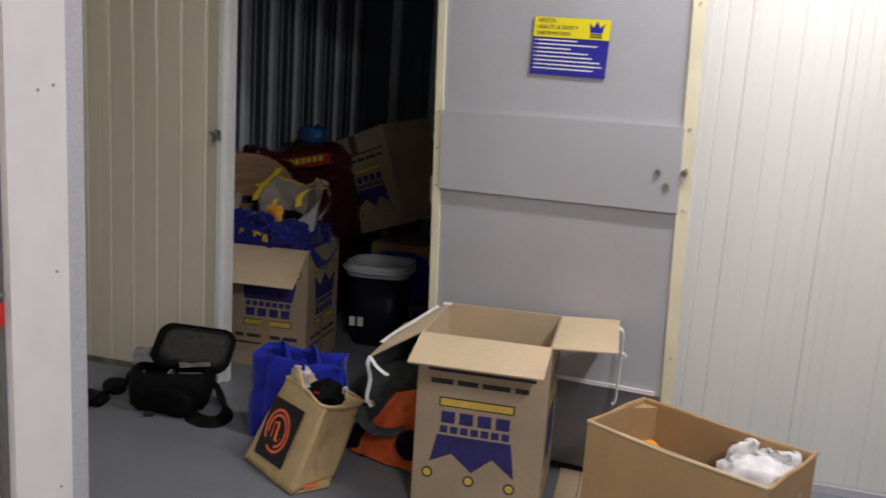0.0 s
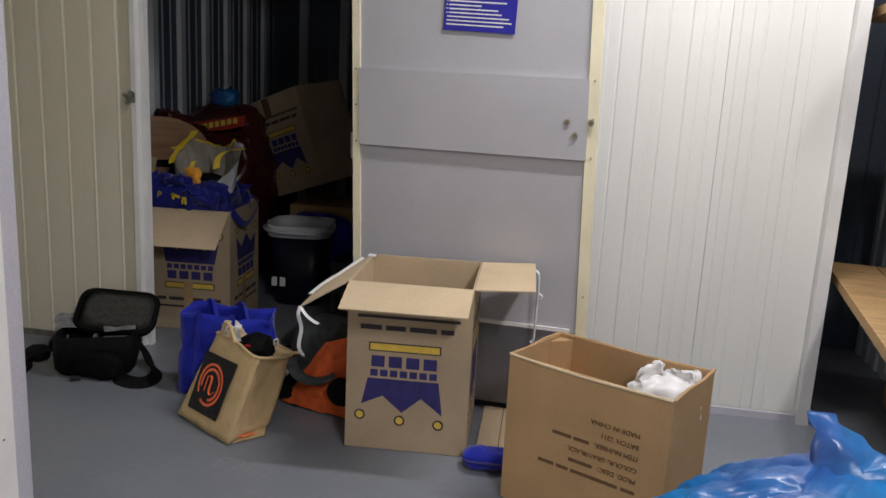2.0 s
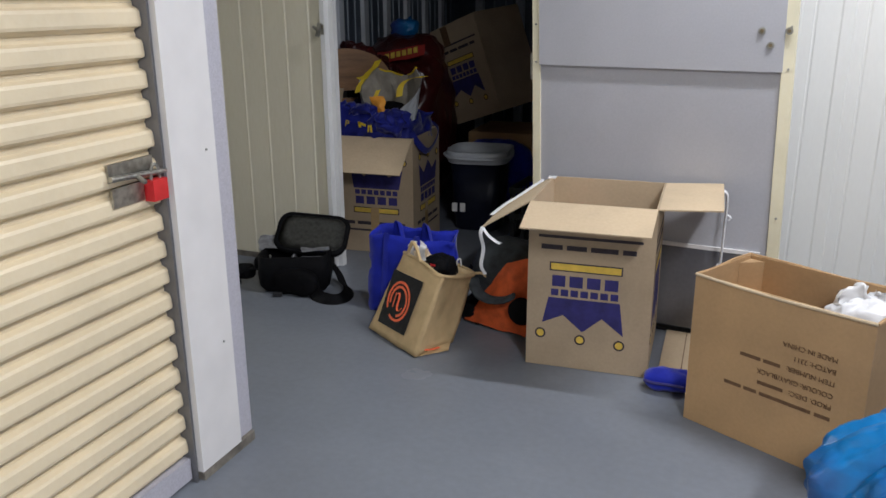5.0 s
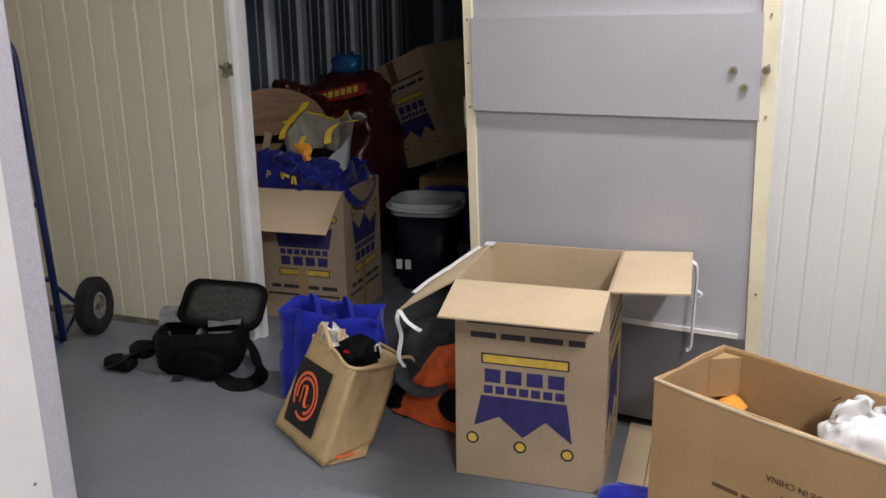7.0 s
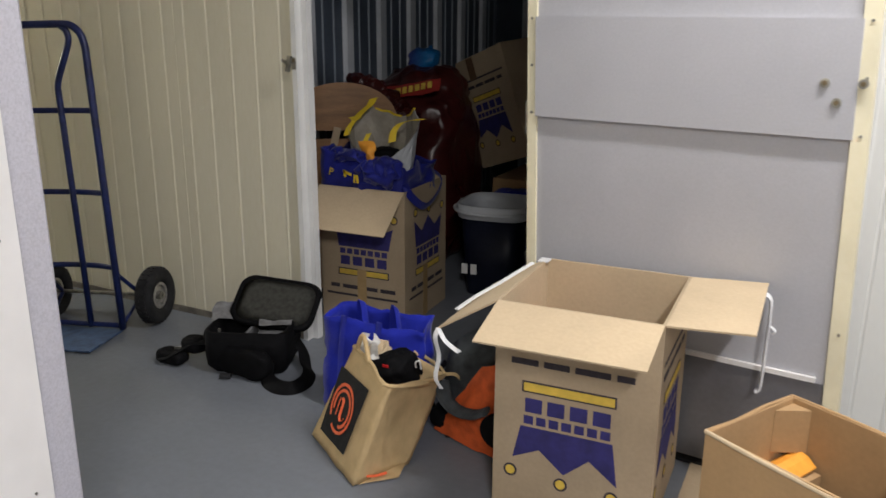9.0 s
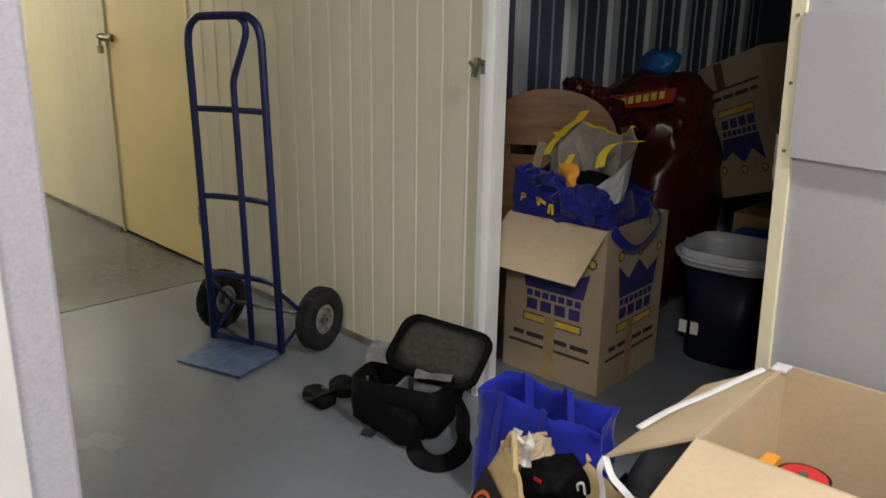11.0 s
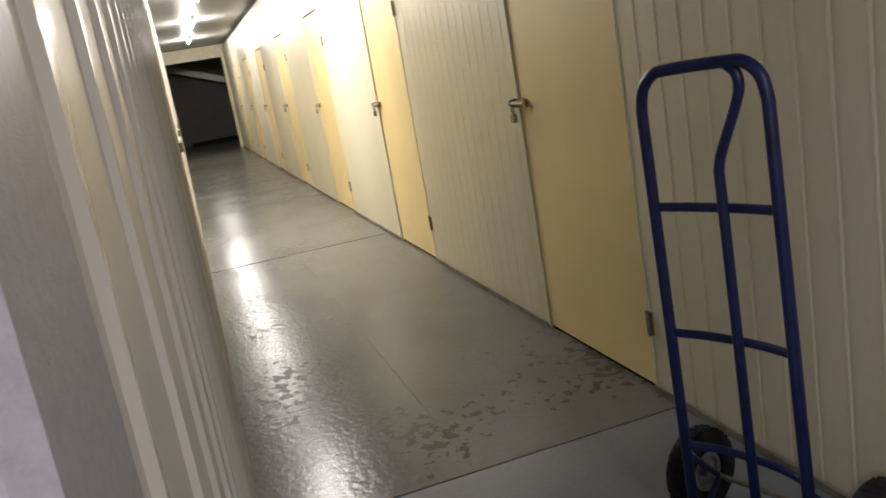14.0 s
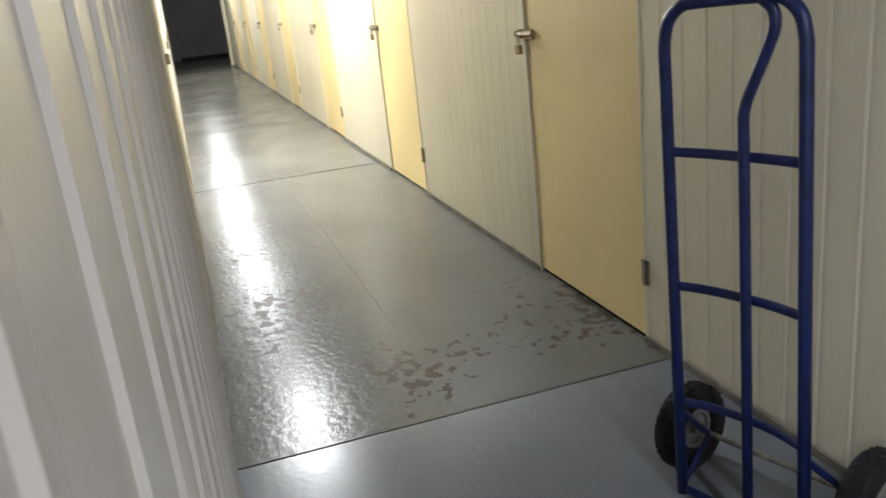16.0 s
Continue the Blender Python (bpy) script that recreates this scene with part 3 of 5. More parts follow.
for z in (0.3, 1.0, 1.75):
    part("hinge", racked(box(-0.016, 0.004, 0.012, 0.165, z - 0.05, z + 0.05)), "steel", door)

sign = thing("safety_sign", DOOR @ pose(0.341, -0.0005, 1.452, 0, 1.6, 0) @ Matrix.Diagonal((0.95, 1, 1, 1)), "yellow and blue printed visitor safety notice on the door", "sign")
part("board", box(0, 0.284, -0.0022, 0.0, 0, 0.197), "sign_blue", sign)
part("header", box(0.0005, 0.2835, -0.003, -0.0022, 0.128, 0.1965), "sign_yellow", sign)
flat = pose(0, -0.0032, 0, 90, 0, 0)
for i, words in enumerate(("VISITOR", "HEALTH & SAFETY", "INFORMATION")):
    text_part("heading", words, 0.0185, "ink_black", sign, pose(0.014, -0.0032, 0.178 - 0.021 * i, 90, 0, 0))
for i, w in enumerate((0.150, 0.225, 0.128, 0.195, 0.21, 0.245, 0.255, 0.225)):
    z = 0.116 - 0.0138 * i
    x0 = 0.018 if i < 5 else 0.012
    part("text_line", box(x0, x0 + w, -0.003, -0.0022, z, z + 0.0048), "white", sign)
    if i < 5:
        part("tick", box(0.008, 0.0125, -0.003, -0.0022, z, z + 0.005), "white", sign)
crown = [(0.212, 0.15), (0.206, 0.183), (0.222, 0.168), (0.234, 0.189), (0.246, 0.168), (0.262, 0.183), (0.256, 0.15)]
c = part("crown_mark", poly(crown, 0.0035), "sign_blue", sign)
part("mark_bar", box(0.212, 0.256, -0.0036, -0.003, 0.134, 0.139), "ink_black", sign)
part("mark_bar", box(0.212, 0.256, -0.0036, -0.003, 0.142, 0.147), "ink_black", sign)

knob = thing("door_latch", pose(-1.684, FRONT - 0.022, 1.125), "small brass swivel latch on the door jamb", "latch")
part("plate", box(-0.009, 0.009, -0.003, 0, -0.022, 0.022), "steel", knob, bevel=0.002)
part("swivel", tube([(0, -0.004, 0.012), (0, -0.028, 0.012)], 0.006, 10), "brass", knob)
part("thumb_turn", box(-0.007, 0.007, -0.040, -0.026, -0.030, 0.030, turn=pose(0, 0, 0, 0, 14, 0)), "steel", knob, bevel=0.003)
part("latch_wing", box(-0.006, 0.006, -0.036, -0.027, 0.002, 0.034, turn=pose(0, 0, -0.004, 0, -58, 0)), "steel", knob, bevel=0.003)


# ---- cartons ----
def carton_prints(parent, w, h, m, upside_down, tall):
    """The printed face of a removal carton: crown, rows of letter blocks, a yellow bar, number and address lines."""
    def put(name, bm, mat, lift=0.0):
        ob = part(name, bm, mat, parent)
        ob.matrix_local = m @ (pose(w, 0, h, 0, 180, 0) if not upside_down else Matrix.Identity(4)) @ pose(0, -lift, 0)
    put("crown_print", poly([(0.075, 0.262), (0.055, 0.165), (0.128, 0.2), (0.197, 0.143), (0.262, 0.2), (0.337, 0.143), (0.32, 0.262)], 0.0008), "ink_blue")
    for x, z in ((0.05, 0.125), (0.19, 0.113), (0.325, 0.108)):
        put("circle_print", disc((x, -0.0004, z), (0, 1, 0), 0.0135, 0.019, 0.0004, 20), "ink_black")
        put("circle_fill", disc((x, -0.0004, z), (0, 1, 0), 0, 0.0132, 0.0003, 16), "ink_yellow")
    def blocks(name, z0, z1, x0, x1, count, mat):
        step = (x1 - x0) / count
        for k in range(count):
            put(name, box(x0 + k * step + 0.1 * step, x0 + (k + 1) * step - 0.14 * step, -0.0008, 0, z0, z1), mat)
    blocks("name_bar", 0.270, 0.294, 0.08, 0.318, 7, "ink_blue")
    blocks("name_bar", 0.304, 0.344, 0.08, 0.32, 4, "ink_blue")
    put("bar_print", box(0.076, 0.324, -0.0008, 0, 0.36, 0.392), "ink_black")
    put("bar_fill", box(0.081, 0.319, -0.0014, -0.0008, 0.3645, 0.3875), "ink_yellow")
    for x0, x1 in ((0.045, 0.118), (0.132, 0.20), (0.214, 0.305), (0.32, 0.365)):
        put("number_bar", box(x0, x1, -0.0008, 0, 0.436, 0.453), "ink_black")
    put("address_bar", box(0.035, 0.385, -0.0008, 0, 0.477, 0.487), "ink_black")


def flap(parent, w, length, m, t=0.005, skew=0.0, mats="card_inside"):
    """A carton flap hinged on x, lying out along -y before m turns it: a slightly bowed sheet."""
    bm = bmesh.new()
    rows = []
    for k in range(5):
        f = k / 4
        rows.append([(x + skew * f * (1 if x > w / 2 else -1), -length * f, 0.004 * math.sin(f * 3.1) * math.sin(3.1 * x / w)) for x in (0.002, w * 0.33, w * 0.66, w - 0.002)])
    top = [[Vector(p) for p in r] for r in rows]
    grid = [[bm.verts.new(p) for p in r] for r in top]
    low = [[bm.verts.new(p - Vector((0, 0, t))) for p in r] for r in top]
    for g, up in ((grid, True), (low, False)):
        for a, b in zip(g, g[1:]):
            for i in range(3):
                q = (a[i], a[i + 1], b[i + 1], b[i])
                bm.faces.new(q if up else q[::-1])
    ring = lambda g: g[0] + [r[-1] for r in g[1:]] + g[-1][-2::-1] + [r[0] for r in g[-2:0:-1]]
    a, b = ring(grid), ring(low)
    for i in range(len(a)):
        j = (i + 1) % len(a)
        bm.faces.new((a[i], a[j], b[j], b[i]))
    ob = part("flap", bm, mats, parent)
    ob.matrix_local = m
    return ob


def carton(m, w, d, h, label, mat="card", inside="card_inside", group=""):
    """An open carton: four walls and a bottom of real board, with the corner at the origin."""
    t = 0.006
    ob = thing("carton", m, label, "cardboard box", group)
    part("front_wall", box(0, w, 0, t, 0.002, h), [mat], ob, bevel=0.0015)
    part("back_wall", box(0, w, d - t, d, 0.002, h), [mat], ob, bevel=0.0015)
    part("side_wall", box(0.0005, t, t, d - t, 0.002, h), [mat], ob)
    part("side_wall", box(w - t, w - 0.0005, t, d - t, 0.002, h), [mat], ob)
    part("bottom", box(t, w - t, t, d - t, 0, t), [inside], ob)
    for args in ((t + 0.0003, w - t - 0.0003, d - t - 0.0015, d - t - 0.0002, t, h - 0.001), (t + 0.0002, t + 0.0015, t, d - t - 0.002, t, h - 0.001), (w - t - 0.0015, w - t - 0.0002, t, d - t - 0.002, t, h - 0.001)):
        part("liner", box(*args), inside, ob)
    return ob


BW, BD, BH = 0.425, 0.42, 0.60
A = carton(pose(-0.508, 2.143, 0, 0, 0, 3.2), BW, BD, BH, "open brown removal carton standing upside down, blue crown print, flaps out")
flap(A, BW, 0.185, pose(0, 0, BH, 14, 0, 0), skew=-0.004)
flap(A, BD, 0.200, pose(BW, 0, BH, 0, 0, 90) @ pose(0, 0, 0, -3, 0, 0))
flap(A, BD, 0.20, pose(0, BD, BH, 0, 0, -90) @ pose(0, 0, 0, 32, 0, 0))
carton_prints(A, BW, BH, pose(0, -0.0003, 0), True, BH)
side = pose(BW + 0.0003, 0, 0, 0, 0, 90)
carton_prints(A, BD, BH, side, True, BH)
part("torn_tape", tube(arc([(-0.166, 0.0, 0.495), (-0.168, -0.015, 0.47), (-0.158, -0.012, 0.42), (-0.164, -0.02, 0.36), (-0.15, -0.012, 0.325)], 4), 0.007, 8, flat=0.16), "plastic_white", A, "torn white tape")
part("torn_tape", tube(arc([(-0.166, 0.0, 0.495), (-0.14, -0.015, 0.47), (-0.115, -0.012, 0.45), (-0.095, -0.02, 0.445)], 4), 0.007, 8, flat=0.16), "plastic_white", A, "torn white tape")
part("torn_tape", tube(arc([(-0.165, 0.12, 0.508), (-0.14, 0.2, 0.526), (-0.10, 0.27, 0.548), (-0.06, 0.34, 0.573), (-0.03, 0.38, 0.592)], 4), 0.008, 8, flat=0.3), "plastic_white", A, "torn white tape")
part("torn_tape", box(-0.014, 0.016, 0.375, 0.414, BH - 0.002, BH + 0.002), "plastic_white", A, "torn white tape", bevel=0.001)
part("white_strap", tube(arc([(0.60, 0.35, 0.606), (0.634, 0.35, 0.592), (0.640, 0.348, 0.55), (0.639, 0.348, 0.47), (0.638, 0.347, 0.39), (0.636, 0.346, 0.335), (0.626, 0.345, 0.322)], 5), 0.017, 10, flat=0.28), "plastic_white", A, "white plastic strap hanging from the flap")
part("strap_knot", tube(arc([(0.638, 0.345, 0.515), (0.648, 0.342, 0.512), (0.657, 0.340, 0.503), (0.650, 0.342, 0.494)], 4), 0.006, 8, flat=0.5), "plastic_white", A)
# contents of the open carton
base = pose(-0.508, 2.143, 0, 0, 0, 3.2)
dr = thing("red_drum", base @ pose(0.115, 0.245, 0.0), "red plastic toy drum with a black rim in the carton", "toy drum")
part("shell", disc((0, 0, 0.2325), (0, 0, 1), 0, 0.046, 0.2255, 24), "red_plastic", dr)
part("rim", disc((0, 0, 0.457), (0, 0, 1), 0.0445, 0.050, 0.006, 28), "black", dr)
part("head", disc((0, 0, 0.4605), (0, 0, 1), 0, 0.044, 0.003, 24), "red_plastic", dr)
part("wing_nut", disc((0, 0, 0.467), (0, 0, 1), 0, 0.009, 0.004, 8), "steel", dr)
tb = tagged(part("timber_block", box(0.024, 0.052, 0.225, 0.31, 0.007, 0.452, turn=base), "orange", bevel=0.004), "orange-yellow block standing in the carton", "block")
pk = thing("pink_packet", base @ pose(0.257, 0.317, 0.008, 0, 8, 15), "pale pink paper packet tucked in the carton", "packet")
part("packet", loft([[Vector((x, y, z)) for x, y in ((-0.06, -0.015), (0.06, -0.015), (0.06, 0.015), (-0.06, 0.015))] for z in (0.0, 0.36)] + [[Vector((x, y, 0.455)) for x, y in ((-0.05, -0.003), (0.04, -0.003), (0.04, 0.003), (-0.05, 0.003))]]), "white", pk)
part("label_print", box(0.0, 0.04, -0.0165, -0.0155, 0.29, 0.35), "ink_brown", pk)

B = carton(pose(-1.795, 3.138, 0, 0, 0, 4.0), 0.41, 0.43, BH, "brown removal carton with blue crown print, packed full of bags")
flap(B, 0.41, 0.235, pose(0, 0, BH, 38, 0, 0))
carton_prints(B, 0.41, BH, pose(0, -0.0003, 0), False, BH)
carton_prints(B, 0.43, BH, pose(0.4103, 0, 0, 0, 0, 90), False, BH)
part("tape", box(0.18, 0.225, -0.0022, -0.0012, 0.0, 0.24), "tape", B)
part("tape", box(0.4112, 0.4122, 0.18, 0.225, 0.0, 0.24), "tape", B)

CW, CD, CH = 0.52, 0.30, 0.475
CM = pose(0.062, 1.932, 0, 0, 0, -28.6)
C = carton(CM, CW, CD, CH, "plain tan carton with brown stencilled print, upside down and open", mat="card_tan", inside="card_tan")
for words, z in (("MADE IN CHINA", 0.354), ("BATCH: 2311", 0.320), ("ITEM NUMBER:", 0.286), ("COLOUR: GRAY/BLACK", 0.250), ("PROD. DESC:", 0.217)):
    text_part("stencil", words, 0.0205, "ink_brown", C, pose(0.438, -0.0012, z, 90, 180, 0))
for z, spans in ((0.286, ((0.286, 0.236), (0.228, 0.165))), (0.217, ((0.302, 0.225),)), (0.184, ((0.438, 0.395), (0.385, 0.235), (0.226, 0.186), (0.178, 0.124)))):
    for x1, x0 in spans:
        part("stencil_bar", box(x0, x1, -0.0008, -0.0002, z - 0.0135, z - 0.003), "ink_brown", C)
part("creased_rim", tube([(0.0, 0.0, CH), (0.12, -0.001, CH - 0.004), (0.26, 0.001, CH - 0.007), (0.4, -0.001, CH - 0.003), (CW, 0, CH)], 0.005, 8), "card_inside", C)
part("creased_rim", tube([(CW, 0.0, CH), (CW + 0.001, 0.1, CH + 0.008), (CW, 0.2, CH + 0.003), (CW, CD, CH + 0.012)], 0.005, 8), "card_tan", C)
part("creased_rim", tube([(0, 0.0, CH), (0.0, 0.1, CH - 0.004), (0, 0.2, CH + 0.003), (0, CD, CH)], 0.004, 8), "card_tan", C)
part("creased_rim", tube([(0, CD, CH), (0.13, CD, CH + 0.001), (0.3, CD + 0.001, CH - 0.004), (CW, CD, CH + 0.004)], 0.004, 8), "card_tan", C)
part("inner_flap", loft([[Vector((x, y, z)) for x, y in ((0.0085, CD - 0.075), (0.0085, CD - 0.009), (0.055, CD - 0.009))] for z in (0.36, CH - 0.012)]), "card_tan", C, bevel=0.001)
bm = bmesh.new()
for x, z in ((0.285, 0.425), (0.30, 0.418), (0.30, 0.398)):
    tube([(x, CD - 0.0085, z), (x + 0.02, CD - 0.0085, z + 0.018)], 0.0012, 5, bm)
for i in range(2):
    tube(arc([(0.345 + 0.036 * i, CD - 0.0085, 0.40), (0.353 + 0.036 * i, CD - 0.0085, 0.425), (0.365 + 0.036 * i, CD - 0.0085, 0.405), (0.382 + 0.036 * i, CD - 0.0085, 0.42)], 3), 0.0014, 5, bm)
part("pencil_scribble", bm, "ink_black", C)


# ---- soft things ----
def crumple(points, amount, scale, seed=0.0, sharp=False):
    """Push points about by smooth noise."""
    out = []
    for p in points:
        q = p * scale + Vector((seed, seed * 1.7, seed * 0.3))
        v = noise.noise_vector(q) + 0.5 * noise.noise_vector(q * 2.3)
        if sharp:
            v = v - Vector([abs(c) for c in noise.noise_vector(q * 1.6)])
        out.append(p + amount * v)
    return out


def blob(centre, size, power=2.6, n=40, rows=26, amount=0.02, scale=9.0, seed=0.0, flat_base=True, sharp=False):
    """A soft rounded-box body, crumpled, standing flat on its base."""
    rings = []
    for j in range(1, rows):
        a = math.pi * (j / rows - 0.5)
        ca, sa = abs(math.cos(a)) ** (2 / power), math.copysign(abs(math.sin(a)) ** (2 / power), a)
        ring = []
        for i in range(n):
            b = 2 * math.pi * i / n
            cb, sb = math.cos(b), math.sin(b)
            cb, sb = math.copysign(abs(cb) ** (2 / power), cb), math.copysign(abs(sb) ** (2 / power), sb)
            ring.append(Vector((centre[0] + size[0] * ca * cb, centre[1] + size[1] * ca * sb, centre[2] + size[2] * sa)))
        ring = crumple(ring, amount, scale, seed, sharp)
        if flat_base:
            for p in ring:
                p.z = max(p.z, 0.004)
        rings.append(ring)
    return loft(rings)


def patch(c00, c10, c11, c01, nu=14, nv=14, amount=0.006, scale=14.0, seed=0.0, bulge=None, bm=None):
    """A crumpled four-cornered sheet of cloth."""
    bm = bm or bmesh.new()
    c00, c10, c11, c01 = (Vector(c) for c in (c00, c10, c11, c01))
    rows = []
    for j in range(nv + 1):
        v = j / nv
        row = []
        for i in range(nu + 1):
            u = i / nu
            p = (c00 * (1 - u) + c10 * u) * (1 - v) + (c01 * (1 - u) + c11 * u) * v
            if bulge:
                p = p + Vector(bulge) * math.sin(math.pi * u) * math.sin(math.pi * v)
            row.append(p)
        row = crumple(row, amount, scale, seed)
        rows.append([bm.verts.new(p) for p in row])
    for a, b in zip(rows, rows[1:]):
        for i in range(nu):
            bm.faces.new((a[i], a[i + 1], b[i + 1], b[i]))
    return bm


def thick(ob, t):
    mod = ob.modifiers.new("thickness", "SOLIDIFY")
    mod.thickness, mod.offset = t, 0
    return ob


# jute shopping bag, tipped on its edge
jute = thing("jute_bag", Matrix.Identity(4), "tan jute shopping bag with a black printed square, leaning over", "shopping bag")
FA, FB = Vector((-1.167, 2.21, 0.012)), Vector((-0.892, 2.03, 0.006))
up = (Vector((-1.018, 2.246, 0.324)) - FA)
U = (FB - FA).normalized()
N = U.cross(up).normalized()
V = N.cross(U)
def on_face(u, v, out=0.0):
    return FA + U * u + V * v + N * out
TL, TR = on_face(0.085, 0.335), on_face(0.352, 0.318)
BTR, BTL = Vector((-0.803, 2.424, 0.215)), Vector((-1.03, 2.50, 0.25))
BBR, BBL = Vector((-0.815, 2.21, 0.006)), Vector((-1.05, 2.40, 0.006))
bm = patch(FA, FB, TR, TL, seed=1, amount=0.004, bulge=tuple(N * 0.006))
patch(FB, BBR, BTR, TR, bm=bm, seed=1, amount=0.004, bulge=(-0.012, -0.006, 0))
patch(BBR, BBL, BTL, BTR, bm=bm, seed=1, amount=0.004)
patch(BBL, FA, TL, BTL, bm=bm, seed=1, amount=0.004)
patch(FA, FB, BBR, BBL, bm=bm, seed=1, amount=0.004)
bmesh.ops.remove_doubles(bm, verts=bm.verts, dist=0.004)
for v in bm.verts:
    v.co.z = max(v.co.z, 0.004)
thick(part("bag_body", bm, "jute", jute, smooth=True), 0.003)
panel = patch(on_face(0.060, 0.047, 0.011), on_face(0.242, 0.052, 0.011), on_face(0.266, 0.267, 0.011), on_face(0.070, 0.264, 0.011), 8, 8, 0.001)
thick(part("printed_square", panel, "print_black", jute, "black printed square"), 0.002)
def face_ring(r, wide, a0, a1, n=40):
    bm = bmesh.new()
    q = []
    for i in range(n + 1):
        a = math.radians(a0 + (a1 - a0) * i / n)
        q.append([on_face(0.155 + k * 0.92 * math.cos(a), 0.158 + k * math.sin(a), 0.0145) for k in (r, r + wide)])
    vs = [[bm.verts.new(p) for p in row] for row in q]
    for a, b in zip(vs, vs[1:]):
        bm.faces.new((a[0], a[1], b[1], b[0]))
    return bm
for r, a0, a1 in ((0.068, -120, 215), (0.05, -80, 200)):
    thick(part("ring_print", face_ring(r, 0.010, a0, a1), "print_orange", jute), 0.001)
bm = tube([on_face(0.128, 0.128, 0.014), on_face(0.130, 0.185, 0.014)], 0.005, 6, flat=0.2)
tube(arc([on_face(0.130, 0.175, 0.014), on_face(0.143, 0.188, 0.014), on_face(0.156, 0.180, 0.014), on_face(0.158, 0.135, 0.014), on_face(0.172, 0.125, 0.014), on_face(0.185, 0.14, 0.014)], 4), 0.005, 6, bm, 0.2)
part("curl_print", bm, "print_orange", jute)
part("bottom_flap", patch((-0.885, 2.045, 0.006), (-0.80, 2.13, 0.006), (-0.83, 2.24, 0.012), (-0.875, 2.12, 0.02), 6, 6, 0.002), "jute", jute)
part("edge_print", tube(arc([(-0.872, 2.07, 0.022), (-0.85, 2.09, 0.02), (-0.835, 2.12, 0.018)], 4), 0.007, 6, flat=0.3), "print_orange", jute)
for k, (p, q) in enumerate(((TL, TR), (BTL, BTR))):
    a, b = p.lerp(q, 0.1), p.lerp(q, 0.45)
    mid = (a + b) / 2 + Vector((-0.01, 0.02, 0.055 - 0.03 * k))
    part("handle", tube(arc([a, a.lerp(mid, 0.6) + Vector((0, 0, 0.015)), mid, b.lerp(mid, 0.6) + Vector((0, 0, 0.01)), b], 5), 0.007, 8), "jute", jute)
part("top_hem", tube(arc([TL, TL.lerp(TR, 0.5) + V * 0.006, TR, BTR, BTL, TL], 5), 0.006, 8), "jute", jute)
part("side_handle", tube(arc([BTR, BTR + Vector((0.03, 0.02, -0.005)), BTR + Vector((0.05, 0.03, -0.04)), BTR + Vector((0.035, 0.03, -0.085))], 5), 0.006, 8), "jute", jute)
cl = thing("black_cloth", Matrix.Identity(4), "black cloth cap with a red tag stuffed in the jute bag", "cap")
part("cloth", blob((-0.905, 2.305, 0.258), (0.070, 0.085, 0.062), 2.2, 34, 22, 0.018, 15, 3, False, True), "nylon", cl, smooth=True)
part("tag", box(-0.91, -0.89, 2.225, 2.228, 0.295, 0.303), "red_plastic", cl)
part("cord", tube(arc([(-0.815, 2.26, 0.30), (-0.81, 2.25, 0.32), (-0.80, 2.255, 0.325), (-0.80, 2.265, 0.295)], 4), 0.003, 6), "white", cl)
pp = thing("crumpled_packet", Matrix.Identity(4), "crumpled white and tan wrapper in the jute bag", "wrapper")
part("wrapper", blob((-0.99, 2.33, 0.262), (0.050, 0.065, 0.055), 2.4, 22, 14, 0.022, 22, 8, False, True), "card_inside", pp)
part("white_loop", tube(arc([(-1.01, 2.27, 0.335), (-1.005, 2.25, 0.36), (-0.985, 2.245, 0.366), (-0.97, 2.255, 0.352), (-0.985, 2.265, 0.335)], 5), 0.0045, 8), "white", pp)
for s in (0.0, 0.045):
    part("paper_edge", patch((-1.02 + s, 2.25, 0.30), (-0.985 + s, 2.24, 0.31), (-0.98 + s, 2.26, 0.365), (-1.01 + s, 2.27, 0.37), 6, 6, 0.012, 30, 4 + s), "white", pp)

# blue fabric carry bag behind it
bb = thing("blue_carry_bag", Matrix.Identity(4), "bright blue non-woven carry bag standing open on the floor", "carry bag")
c = [(-1.262, 2.405, 0.005), (-0.93, 2.47, 0.005), (-0.905, 2.47, 0.315), (-1.258, 2.425, 0.335)]
e = [(-1.245, 2.49, 0.005), (-0.935, 2.56, 0.005), (-0.925, 2.585, 0.33), (-1.25, 2.52, 0.352)]
bm = patch(*c, seed=5, amount=0.019, scale=11, bulge=(0.01, -0.02, 0))
patch(*e, bm=bm, seed=5, amount=0.019, scale=11)
patch(c[0], e[0], e[3], c[3], bm=bm, seed=5, amount=0.019, scale=11)
patch(c[1], e[1], e[2], c[2], bm=bm, seed=5, amount=0.019, scale=11, bulge=(-0.03, 0, 0))
patch(c[0], c[1], e[1], e[0], bm=bm, seed=5, amount=0.004, scale=9)
bmesh.ops.remove_doubles(bm, verts=bm.verts, dist=0.006)
for v in bm.verts:
    v.co.z = max(v.co.z, 0.003)
thick(part("bag_body", bm, "bag_blue", bb, smooth=True), 0.002)
